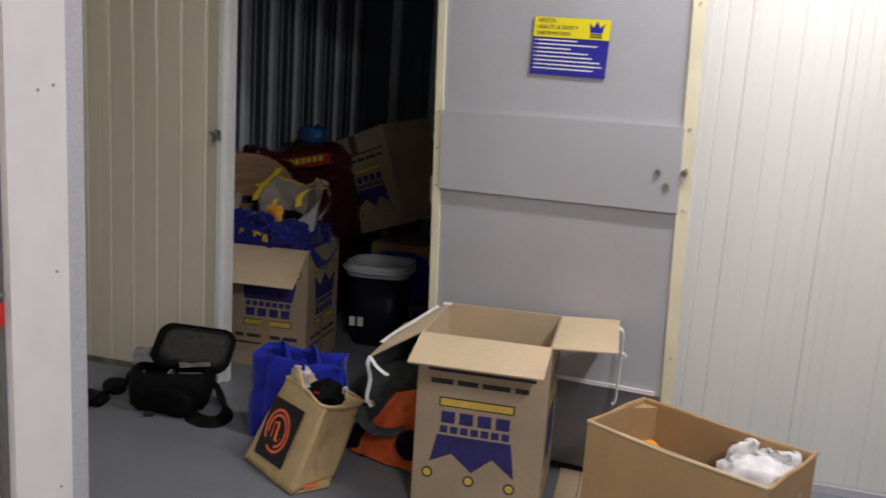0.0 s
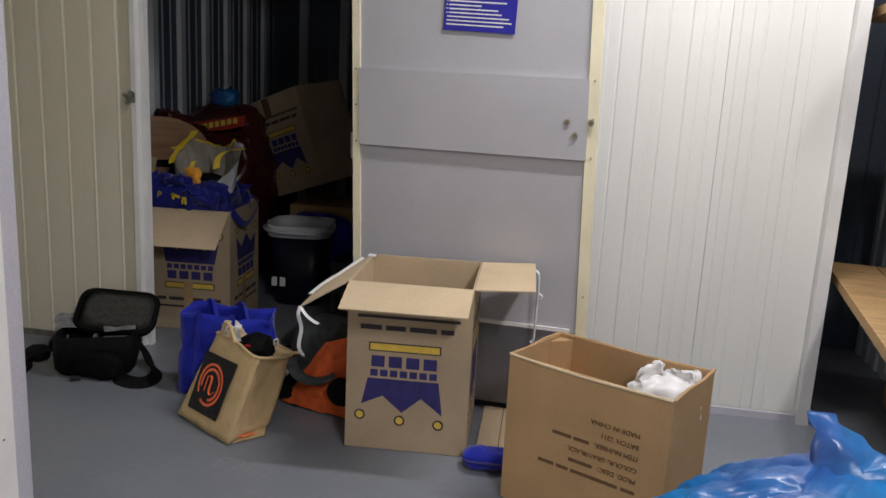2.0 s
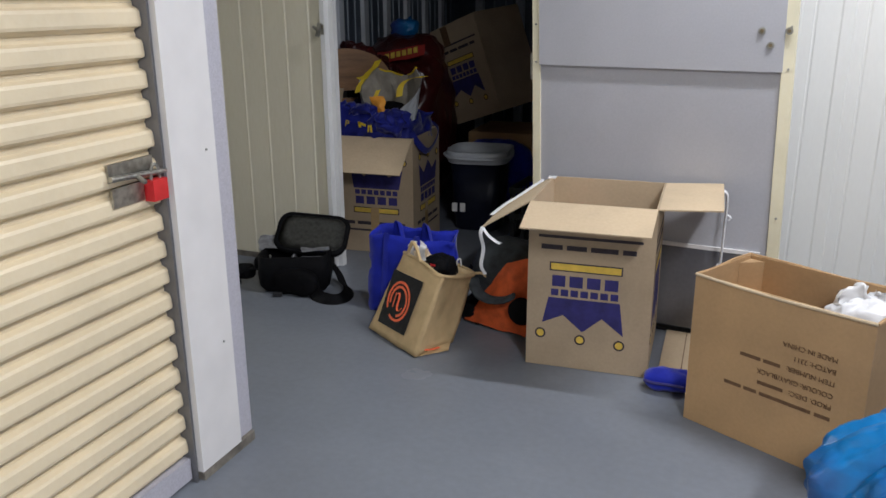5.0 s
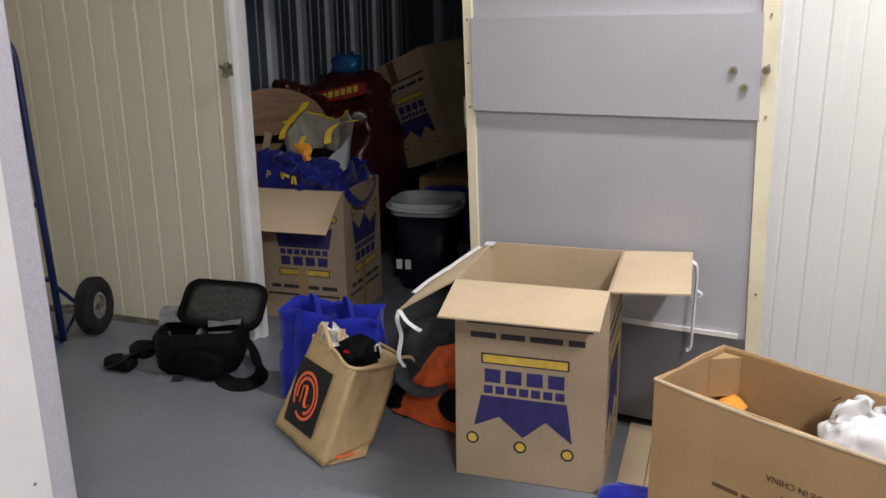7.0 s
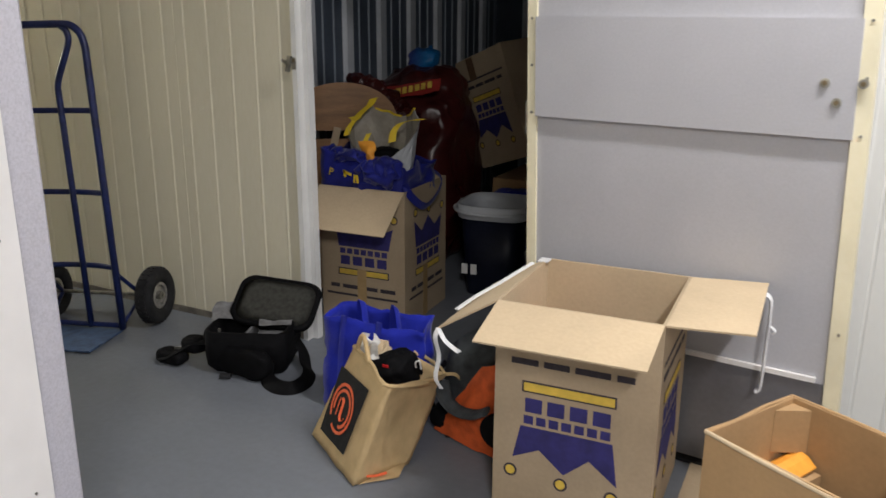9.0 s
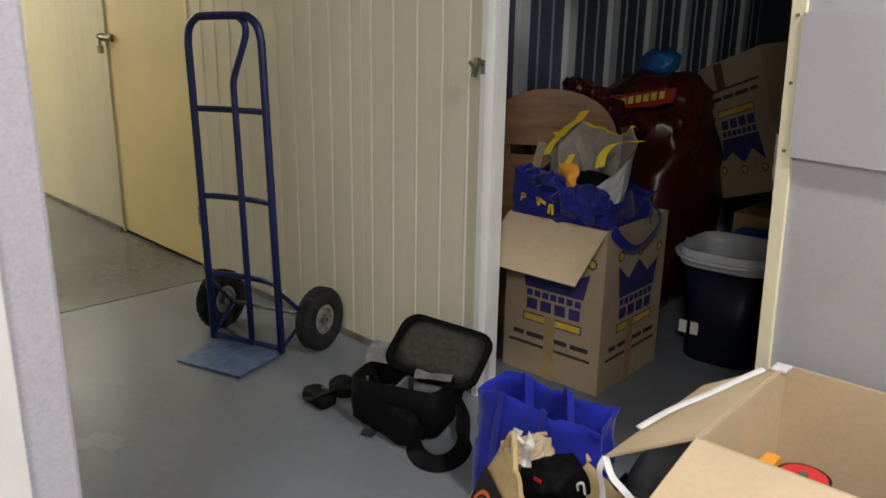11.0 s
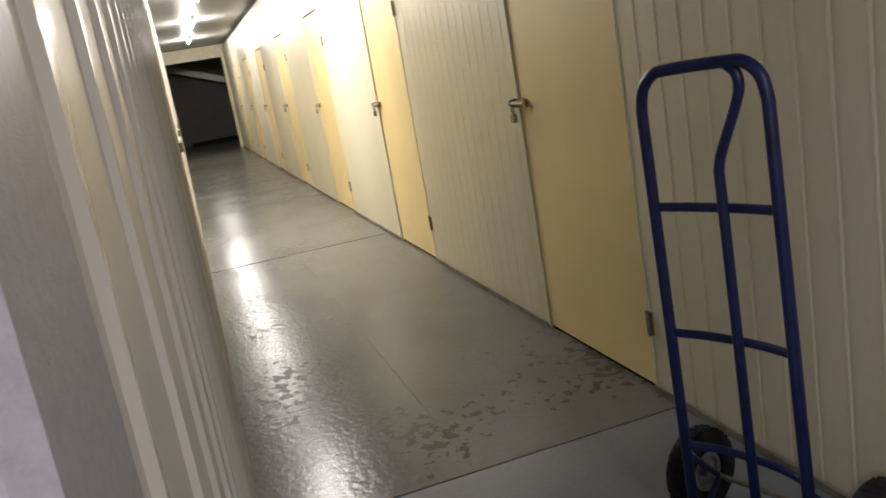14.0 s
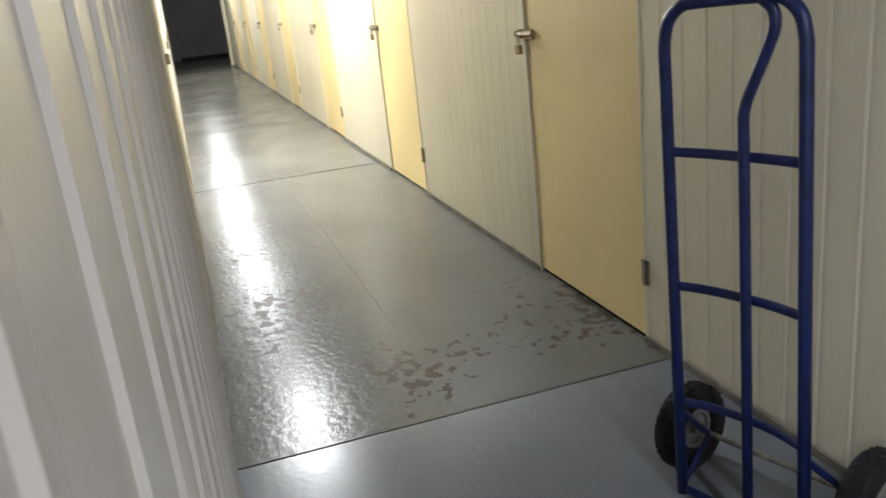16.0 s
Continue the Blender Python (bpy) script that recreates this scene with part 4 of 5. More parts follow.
for u in (0.22, 0.58):
    p, q = Vector(c[3]).lerp(Vector(c[2]), u), Vector(c[0]).lerp(Vector(c[1]), u)
    part("strap", tube([p + Vector((0, -0.012, 0.012)), p.lerp(q, 0.3) + Vector((0, -0.026, 0)), p.lerp(q, 0.8) + Vector((0, -0.03, 0))], 0.014, 8, flat=0.12), "bag_blue", bb)
    p, q = Vector(e[3]).lerp(Vector(e[2]), u), Vector(e[0]).lerp(Vector(e[1]), u)
    part("strap", tube(arc([p.lerp(q, 0.35) + Vector((0, -0.014, 0)), p + Vector((0, -0.016, 0.004)), p + Vector((0.02, -0.03, 0.015)), p + Vector((0.05, -0.06, -0.05))], 5), 0.014, 8, flat=0.12), "bag_blue", bb)

# black camera bag with its lid thrown back
cb = thing("camera_bag", Matrix.Identity(4), "black padded camera bag lying open on the floor, grey lining", "camera bag")
CBM = pose(-1.712, 2.575, 0, 0, 0, 23)
def in_bag(p):
    return CBM @ Vector(p)
def rounded(w, d, r, z, n=5):
    pts = []
    for cx, cy, a0 in ((w - r, d - r, 0), (-w + r, d - r, 90), (-w + r, -d + r, 180), (w - r, -d + r, 270)):
        for i in range(n):
            a = math.radians(a0 + 90 * i / (n - 1))
            pts.append(in_bag((cx + r * math.cos(a), cy + r * math.sin(a), z)))
    return pts
rings = [rounded(0.135, 0.095, 0.03, 0.004), rounded(0.155, 0.115, 0.04, 0.03), rounded(0.16, 0.12, 0.045, 0.09), rounded(0.157, 0.117, 0.04, 0.168), rounded(0.146, 0.106, 0.035, 0.170), rounded(0.135, 0.095, 0.03, 0.06)]
rings = [crumple(r, 0.007, 12, 2) if i else r for i, r in enumerate(rings)]
part("bag_body", loft(rings), "nylon", cb, smooth=True)
part("lining", loft([rounded(0.132, 0.092, 0.03, 0.064), rounded(0.128, 0.088, 0.028, 0.066)]), "grey_cloth", cb)
part("divider", box(-0.02, -0.008, -0.09, 0.09, 0.06, 0.14, turn=CBM), "grey_cloth", cb, bevel=0.004)
part("divider", box(0.02, 0.12, 0.0, 0.012, 0.06, 0.135, turn=CBM), "grey_cloth", cb, bevel=0.004)
part("grey_flap", patch(in_bag((-0.16, 0.00, 0.168)), in_bag((-0.04, 0.05, 0.168)), in_bag((-0.05, 0.13, 0.225)), in_bag((-0.175, 0.09, 0.205)), 10, 10, 0.014), "grey_cloth", cb)
part("grey_flap", patch(in_bag((0.03, -0.02, 0.165)), in_bag((0.15, -0.01, 0.165)), in_bag((0.13, 0.10, 0.195)), in_bag((0.0, 0.10, 0.185)), 8, 8, 0.008), "grey_cloth", cb)
part("front_pocket", blob(in_bag((0.0, -0.125, 0.062)), (0.12, 0.035, 0.058), 3.2, 30, 16, 0.006, 14, 6), "nylon", cb, smooth=True)
lid_m = pose(-1.690, 2.690, 0.215, 38, 5, 18)
def lid_ring(w, d, r, z):
    out = []
    for cx, cy, a0 in ((w - r, d - r, 0), (-w + r, d - r, 90), (-w + r, -d + r, 180), (w - r, -d + r, 270)):
        for i in range(6):
            a = math.radians(a0 + 18 * i)
            out.append(lid_m @ Vector((cx + r * math.cos(a), cy + r * math.sin(a), z)))
    return out
part("lid", loft([lid_ring(0.13, 0.075, 0.05, -0.050), lid_ring(0.158, 0.10, 0.06, -0.032), lid_ring(0.170, 0.112, 0.062, 0.0), lid_ring(0.163, 0.105, 0.058, 0.016), lid_ring(0.150, 0.094, 0.054, 0.008)]), "nylon", cb, smooth=True)
part("mesh_pocket", loft([lid_ring(0.1495, 0.0935, 0.054, 0.009), lid_ring(0.11, 0.060, 0.05, 0.015)]), "mesh_grey", cb, "grey mesh pocket in the lid", smooth=True)
part("shoulder_strap", tube(arc([in_bag((0.15, 0.03, 0.10)), in_bag((0.185, 0.02, 0.05)), (-1.50, 2.615, 0.022), (-1.452, 2.575, 0.016), (-1.418, 2.505, 0.014), (-1.425, 2.44, 0.014), (-1.475, 2.42, 0.016), (-1.54, 2.445, 0.02), (-1.585, 2.50, 0.045)], 6), 0.030, 10, flat=0.2), "nylon", cb)
part("buckle", box(-0.02, 0.02, -0.012, 0.012, -0.006, 0.006, turn=pose(-1.715, 2.41, 0.012, 0, 0, 30)), "black", cb, bevel=0.003)
part("webbing", tube(arc([in_bag((-0.14, -0.05, 0.10)), (-1.90, 2.46, 0.09), (-1.95, 2.42, 0.06), (-1.99, 2.40, 0.035), (-2.04, 2.41, 0.02)], 5), 0.022, 10, flat=0.3), "nylon", cb)
part("strap_pad", blob((-1.995, 2.425, 0.030), (0.068, 0.036, 0.028), 3.4, 28, 14, 0.005, 20), "nylon", cb, smooth=True)
part("strap_pad", blob((-1.925, 2.475, 0.075), (0.048, 0.042, 0.032), 3.0, 24, 12, 0.006, 20, 3, False), "nylon", cb, smooth=True)
part("strap_slider", box(-0.022, 0.022, -0.003, 0.003, -0.004, 0.004, turn=pose(-1.965, 2.44, 0.062, 0, 0, 24)), "steel", cb, bevel=0.001)
part("zip_pull", box(-0.004, 0.004, -0.003, 0.003, -0.02, 0.02, turn=CBM @ pose(-0.10, -0.09, 0.155)), "steel", cb)
part("side_clip", blob(in_bag((-0.155, -0.03, 0.12)), (0.03, 0.03, 0.03), 3, 18, 10, 0.004, 20, 0, False), "nylon", cb, smooth=True)

# backpack behind the open carton
bp = thing("backpack", Matrix.Identity(4), "dark grey and orange backpack slumped on the floor behind the carton", "backpack")
part("bag_body", blob((-0.70, 2.565, 0.165), (0.15, 0.135, 0.16), 2.6, 36, 22, 0.014, 10, 4), "teal_cloth", bp, smooth=True)
part("front_panel", patch((-0.845, 2.425, 0.01), (-0.56, 2.335, 0.012), (-0.545, 2.375, 0.32), (-0.665, 2.40, 0.285), 14, 14, 0.008, 10, 2, (-0.01, -0.022, 0)), "orange_cloth", bp, "orange front panel", smooth=True)
part("padded_strap", tube(arc([(-0.80, 2.40, 0.20), (-0.77, 2.365, 0.165), (-0.72, 2.345, 0.145), (-0.655, 2.325, 0.155), (-0.61, 2.318, 0.18)], 5), 0.024, 10, flat=0.45), "teal_cloth", bp)
part("side_strap", tube(arc([(-0.84, 2.50, 0.22), (-0.875, 2.47, 0.15), (-0.865, 2.46, 0.08), (-0.83, 2.45, 0.03)], 5), 0.018, 8, flat=0.3), "nylon", bp)
part("black_pocket", disc((-0.578, 2.325, 0.12), (0.15, 1, 0), 0, 0.052, 0.012, 24), "nylon", bp)
part("dark_base", blob((-0.79, 2.50, 0.045), (0.085, 0.09, 0.045), 2.8, 24, 12, 0.008, 14, 1), "nylon", bp, smooth=True)
for s in range(3):
    part("lace", tube(arc([(-0.80 + 0.05 * s, 2.425, 0.012), (-0.79 + 0.05 * s, 2.41, 0.008), (-0.77 + 0.05 * s, 2.412, 0.012)], 4), 0.004, 6), "print_black", bp)

# small blue pouch and flattened card by the cartons
pz = thing("blue_pouch", Matrix.Identity(4), "small dark blue zipped pouch on the floor", "pouch")
part("pouch_body", blob((0.0, 2.105, 0.038), (0.085, 0.05, 0.038), 2.6, 30, 14, 0.008, 18, 1), "bag_blue", pz, smooth=True)
part("zip", tube(arc([(-0.08, 2.075, 0.038), (-0.05, 2.054, 0.042), (0.0, 2.05, 0.045), (0.05, 2.053, 0.042)], 4), 0.005, 6), "ink_blue", pz)
fc = thing("flat_card", pose(0.13, 2.42, 0, 0, 0, 2), "flattened sheet of brown cardboard lying on the floor", "cardboard sheet")
part("sheet", box(-0.19, 0.17, -0.20, 0.215, 0.0015, 0.0065), "card_inside", fc)
for x in (-0.115, -0.075):
    part("fold_line", box(x, x + 0.003, -0.20, 0.21, 0.0066, 0.0072), "ink_brown", fc)

# white carrier bag and odds and ends in the tan carton
wb = thing("white_carrier_bag", Matrix.Identity(4), "knotted white plastic carrier bag in the tan carton", "plastic bag")
part("bag_body", blob((0.525, 1.915, 0.375), (0.10, 0.085, 0.095), 2.3, 50, 34, 0.02, 15, 2, False, True), "plastic_white", wb, smooth=True)
part("knot", blob((0.495, 1.93, 0.452), (0.04, 0.02, 0.042), 2.0, 24, 16, 0.022, 24, 5, False, True), "plastic_white", wb, smooth=True)
part("knot", blob((0.575, 1.94, 0.452), (0.045, 0.024, 0.04), 2.0, 24, 16, 0.024, 22, 9, False, True), "plastic_white", wb, smooth=True)
st = thing("packed_cloth", CM, "folded cloth and papers in the tan carton", "packed things")
part("cloth", blob((0.30, 0.15, 0.16), (0.20, 0.125, 0.152), 4, 36, 18, 0.012, 12, 3), "teal_cloth", st, smooth=True)
part("orange_paper", loft([[Vector((x, y, 0.335 + 0.022 * math.sin(3.1 * (x - 0.012) / 0.075) + o)) for x in (0.012, 0.03, 0.048, 0.066, 0.087)] +
                           [Vector((x, y, 0.332 + 0.022 * math.sin(3.1 * (x - 0.012) / 0.075) + o)) for x in (0.087, 0.066, 0.048, 0.03, 0.012)]
                           for y, o in ((0.19, 0.0), (0.284, 0.006))]), "orange", st)
part("under_box", box(0.012, 0.10, 0.15, 0.285, 0.01, 0.328), "card_tan", st)
part("magenta_paper", box(0.24, 0.35, 0.14, 0.22, 0.318, 0.324, turn=pose(0, 0, 0, 4, 0, 0)), "red_print", st)
part("white_paper", box(0.15, 0.26, 0.08, 0.16, 0.312, 0.318), "white", st)

# large blue plastic sack
sk = thing("blue_plastic_sack", Matrix.Identity(4), "large bulging translucent blue plastic sack on the floor", "plastic sack")
def sack_rings(cx, cy, rx, ry, top, n=190, rows=80):
    """A full sack of thin film: slack folds run up from the floor and gather towards the neck."""
    rings = []
    for j in range(rows + 1):
        f = j / rows
        belly = math.sin(math.pi * min(1.0, 0.13 + 0.80 * f)) ** 0.62
        ring = []
        for i in range(n):
            a = 2 * math.pi * i / n
            c, d = math.cos(a), math.sin(a)
            gather = 0.35 + 0.65 * f
            fold = noise.noise(Vector((c * 3.0, d * 3.0, f * 1.3))) * 0.13 + noise.noise(Vector((c * 7.5 + 4, d * 7.5, f * 2.0 + c))) * 0.10 * gather
            ridge = 0.10 * gather * (0.5 - abs(noise.noise(Vector((c * 11 + 2.0 * f, d * 11, 1.6 * f + 9)))) * 2.2)
            r = belly * (1 + fold + ridge)
            sag = 0.03 * noise.noise(Vector((c * 2.5, d * 2.5, 5 + f * 4)))
            ring.append(Vector((cx + rx * r * c + 0.05 * f, cy + ry * r * d + 0.06 * f, max(0.004, top * f ** 0.9 + sag * f))))
        ring = crumple(crumple(ring, 0.008, 9, 3, True), 0.0035, 30, 7, True)
        rings.append([Vector((p.x, p.y, max(0.004, p.z))) for p in ring])
    return rings


part("sack_body", loft(sack_rings(0.85, 1.22, 0.47, 0.37, 0.485)), "plastic_blue", sk, smooth=True)
tail = []
for j in range(12):
    f = j / 11
    r = 0.15 * (1 - 0.75 * f) * (0.8 + 0.2 * math.sin(5 * f))
    cpt = Vector((0.93 - 0.12 * f, 1.33 + 0.10 * f, 0.40 + 0.20 * f))
    tail.append(crumple(circle(cpt, (1, 0, 0.3), (0, 0.35, 0), r, 26), 0.022, 13, 2, True))
part("twisted_neck", loft(tail), "plastic_blue", sk, smooth=True)

# ---- hand truck ----
ht = thing("hand_truck", pose(-2.572, 2.50, 0, 0, 0, 17) @ pose(0, 0, 0, 0, -1.6, 0), "blue steel hand truck with a P-shaped handle and black tyres", "hand truck")
R = 0.173
frame_line = [(-R, 0, 0.015), (-R, 0, 0.6), (-R, 0, 1.17), (-R + 0.012, 0, 1.22), (-R + 0.045, 0, 1.252), (-R + 0.09, 0, 1.26), (R - 0.09, 0, 1.26), (R - 0.045, 0, 1.252), (R - 0.012, 0, 1.22), (R, 0, 1.17), (R, 0, 0.6), (R, 0, 0.015)]
part("frame", tube([frame_line[0], frame_line[1]] + arc(frame_line[2:10], 4) + frame_line[10:], 0.0145, 12), "truck_blue", ht, smooth=True)
part("centre_bar", tube([(0.026, 0, 0.02), (0.029, 0, 0.6), (0.030, 0, 0.98)] + arc([(0.030, 0, 1.02), (0.042, 0, 1.06), (0.085, 0, 1.15), (0.105, 0, 1.20), (0.10, 0, 1.235), (0.075, 0, 1.257)], 4), 0.0125, 12), "truck_blue", ht, smooth=True)
for z, bow in ((0.93, 0.012), (0.598, 0.022), (0.283, 0.03), (0.03, 0.0)):
    part("cross_bar", tube(arc([(-R, 0, z), (-R / 2, bow * 0.8, z), (0, bow, z), (R / 2, bow * 0.8, z), (R, 0, z)], 4), 0.0075, 10, flat=1.55), "truck_blue", ht)
part("toe_plate", box(-0.14, 0.17, -0.235, 0.012, 0.003, 0.010), "plate_blue", ht, bevel=0.002)
part("axle", tube([(-0.27, 0.14, 0.122), (0.27, 0.14, 0.122)], 0.008, 10), "steel", ht)
for s in (-1, 1):
    part("axle_brace", tube([(s * R, 0, 0.26), (s * 0.19, 0.13, 0.13)], 0.009, 8), "truck_blue", ht)
    part("axle_brace", tube([(s * R, 0, 0.03), (s * 0.19, 0.135, 0.12)], 0.008, 8), "truck_blue", ht)
    cx = s * 0.255
    prof = [(0.058, -0.026), (0.075, -0.036), (0.10, -0.038), (0.115, -0.03), (0.122, -0.016), (0.122, 0.016), (0.115, 0.03), (0.10, 0.038), (0.075, 0.036), (0.058, 0.026), (0.058, -0.026)]
    wheel = part("wheel", disc((cx, 0.14, 0.122), (1, 0, 0), 0.012, 0.05, 0.012, 24), "rim", ht, "grey steel wheel")
    bm = loft([circle((cx + o, 0.14, 0.122), (0, 1, 0), (0, 0, 1), r, 40) for r, o in prof], None, (False, False))
    bmesh.ops.remove_doubles(bm, verts=bm.verts, dist=1e-6)
    part("tyre", bm, "black", wheel, smooth=True)
    bm = bmesh.new()
    for i in range(30):
        a = 2 * math.pi * i / 30
        t = pose(cx, 0.14, 0.122) @ Matrix.Rotation(a, 4, "X")
        for o in (-0.021, 0.006):
            box(o, o + 0.015, -0.006, 0.006, 0.119, 0.1245, bm, t @ pose(0, 0, 0, 0, 0, 14 if o < 0 else -14))
    part("tread", bm, "black", wheel)
    part("rim", disc((cx, 0.14, 0.122), (1, 0, 0), 0.046, 0.060, 0.024, 28), "rim", wheel)
    part("hub", disc((cx, 0.14, 0.122), (1, 0, 0), 0.007, 0.019, 0.034, 16), "steel", wheel)

# ---- things in the open unit ----
pb = thing("blue_pack_bag", Matrix.Identity(4), "blue non-woven bag with yellow print packed in the carton", "carry bag")
bm = patch((-1.80, 3.16, 0.55), (-1.42, 3.19, 0.55), (-1.415, 3.20, 0.690), (-1.795, 3.165, 0.752), 18, 14, seed=11, amount=0.022, scale=10, bulge=(0, -0.02, 0))
patch((-1.80, 3.46, 0.55), (-1.42, 3.48, 0.55), (-1.40, 3.44, 0.70), (-1.795, 3.45, 0.755), 18, 14, bm=bm, seed=11, amount=0.03, scale=10)
patch((-1.80, 3.16, 0.55), (-1.80, 3.46, 0.55), (-1.795, 3.45, 0.755), (-1.795, 3.175, 0.745), 14, 14, bm=bm, seed=11, amount=0.03, scale=10)
patch((-1.42, 3.19, 0.55), (-1.42, 3.48, 0.55), (-1.40, 3.44, 0.70), (-1.415, 3.20, 0.690), 14, 14, bm=bm, seed=11, amount=0.03, scale=10)
bmesh.ops.remove_doubles(bm, verts=bm.verts, dist=0.006)
thick(part("bag_body", bm, "bag_deep_blue", pb, smooth=True), 0.002)
part("stuffing", blob((-1.61, 3.31, 0.60), (0.185, 0.14, 0.075), 3, 44, 26, 0.03, 13, 2, False, True), "bag_deep_blue", pb, smooth=True)
part("loose_fold", blob((-1.505, 3.172, 0.672), (0.095, 0.03, 0.045), 2.6, 34, 20, 0.026, 17, 8, False, True), "bag_deep_blue", pb, smooth=True)
part("loose_fold", blob((-1.455, 3.170, 0.700), (0.07, 0.025, 0.045), 2.6, 34, 20, 0.020, 17, 3, False, True), "bag_deep_blue", pb, smooth=True)
part("loose_fold", blob((-1.655, 3.185, 0.735), (0.10, 0.03, 0.022), 2.6, 34, 16, 0.024, 18, 5, False, True), "bag_deep_blue", pb, smooth=True)
text_part("letter_print", "P", 0.045, "yellow", pb, pose(-1.730, 3.118, 0.655, 90, 12, 0))
for x, z, w, h, r in ((-1.655, 0.668, 0.042, 0.012, 18), (-1.650, 0.648, 0.012, 0.03, -14), (-1.605, 0.630, 0.009, 0.034, 6), (-1.588, 0.628, 0.010, 0.036, -6)):
    part("letter_print", box(0, w, -0.001, 0.001, 0, h, turn=pose(x, 3.119, z, 0, r, 0)), "yellow", pb)
part("handle", tube(arc([(-1.44, 3.25, 0.65), (-1.395, 3.20, 0.612), (-1.375, 3.215, 0.57), (-1.362, 3.30, 0.52), (-1.355, 3.40, 0.56), (-1.368, 3.455, 0.617), (-1.44, 3.46, 0.66)], 6), 0.017, 8, flat=0.2), "bag_deep_blue", pb)
yb = thing("yellow_trim_bag", Matrix.Identity(4), "pale grey shopping bag with yellow trim on top of the carton", "shopping bag")
RIM = [(-1.668, 3.200, 0.778), (-1.612, 3.185, 0.742), (-1.50, 3.185, 0.724), (-1.432, 3.200, 0.762), (-1.378, 3.245, 0.835), (-1.384, 3.300, 0.888),
       (-1.432, 3.335, 0.926), (-1.50, 3.395, 0.886), (-1.60, 3.405, 0.898), (-1.690, 3.385, 0.928), (-1.748, 3.330, 0.862), (-1.716, 3.250, 0.838)]
def bag_ring(k, inset=0.0):
    """Ring k of 0 (base) to 1 (rim): a boxy mouth with creased corners, high at the back and sagging in front."""
    ring = []
    for a, b in zip(RIM, RIM[1:] + RIM[:1]):
        for f in (0.0, 0.33, 0.67):
            top = Vector(a).lerp(Vector(b), f) - Vector((0, 0, 0.010 * math.sin(math.pi * f)))
            mid = Vector((-1.565, 3.30, top.z))
            low = mid.lerp(top, 0.74)
            low.z = 0.63
            p = low.lerp(top, k)
            ring.append(p.lerp(Vector((mid.x, mid.y, p.z)), inset))
    return crumple(ring, 0.012 * k * (1 - k) * 4, 16, 4)
rings = [bag_ring(k) for k in (0.0, 0.2, 0.4, 0.6, 0.8, 1.0)]
part("bag_body", loft(rings, None, (True, False)), "plastic_pale", yb)
part("bag_lining", loft([bag_ring(k, 0.03) for k in (0.2, 0.4, 0.6, 0.8, 0.995)], None, (True, False)), "bag_beige", yb)
part("dark_contents", blob((-1.555, 3.285, 0.725), (0.085, 0.06, 0.035), 2.4, 24, 12, 0.012, 14, 6, False), "nylon", yb, smooth=True)
rim = rings[-1]
for i0, i1 in ((18, 22), (22, 27), (28, 31)):
    part("yellow_trim", tube([rim[i] + Vector((0, -0.003, 0.001)) for i in range(i0, i1)], 0.007, 8, flat=0.7), "yellow", yb)
def ribbon(line, wide):
    """A flat creased band of webbing, its width lying across the view from the doorway."""
    pts = arc(line, 4)
    bm = bmesh.new()
    rows = [[bm.verts.new(p + Vector((s * wide, 0.3 * s * wide, 0.25 * s * wide))) for s in (-0.5, 0.5)] for p in pts]
    for a, b in zip(rows, rows[1:]):
        bm.faces.new((a[0], a[1], b[1], b[0]))
    return bm
for line, wide in (([(-1.660, 3.375, 0.955), (-1.668, 3.352, 0.925), (-1.690, 3.315, 0.895), (-1.700, 3.285, 0.865)], 0.034),
                   ([(-1.695, 3.270, 0.865), (-1.712, 3.255, 0.835), (-1.712, 3.235, 0.805)], 0.026),
                   ([(-1.368, 3.290, 0.888), (-1.405, 3.275, 0.886), (-1.450, 3.255, 0.872), (-1.474, 3.235, 0.840), (-1.478, 3.225, 0.795)], 0.030),
                   ([(-1.755, 3.335, 0.872), (-1.735, 3.335, 0.862), (-1.718, 3.330, 0.868)], 0.024),
                   ([(-1.585, 3.215, 0.825), (-1.597, 3.212, 0.800), (-1.602, 3.205, 0.775)], 0.022)):
    thick(part("yellow_ribbon", ribbon(line, wide), "yellow", yb), 0.0015)
part("orange_label", patch((-1.578, 3.180, 0.708), (-1.520, 3.180, 0.702), (-1.552, 3.190, 0.800), (-1.622, 3.192, 0.795), 10, 10, 0.010, 16, 3, (0.012, -0.022, 0)), "orange", yb)

bk = thing("bucket", pose(-1.262, 3.845, 0, 0, 0, 8), "dark navy plastic bucket with a pale rim and handle", "bucket")
def squircle(h, z, n=36, p=4.0):
    out = []
    for i in range(n):
        a = 2 * math.pi * i / n
        cx, sx = math.cos(a), math.sin(a)
        out.append(Vector((math.copysign(abs(cx) ** (2 / p), cx) * h, math.copysign(abs(sx) ** (2 / p), sx) * h, z)))
    return out
part("pail", loft([squircle(0.125, 0.002), squircle(0.13, 0.01), squircle(0.158, 0.40), squircle(0.155, 0.40), squircle(0.128, 0.015)]), "plastic_navy", bk, smooth=True)
part("pale_liner", loft([squircle(0.154, 0.404), squircle(0.126, 0.03), squircle(0.120, 0.026)], None, (False, True)), "plastic_pale", bk, "pale grey inside", smooth=True)
part("rim", loft([squircle(0.168, 0.385), squircle(0.174, 0.39), squircle(0.178, 0.45), squircle(0.168, 0.452), squircle(0.158, 0.402), squircle(0.162, 0.386), squircle(0.168, 0.385)], None, (False, False)), "plastic_pale", bk, "pale grey rim", smooth=True)
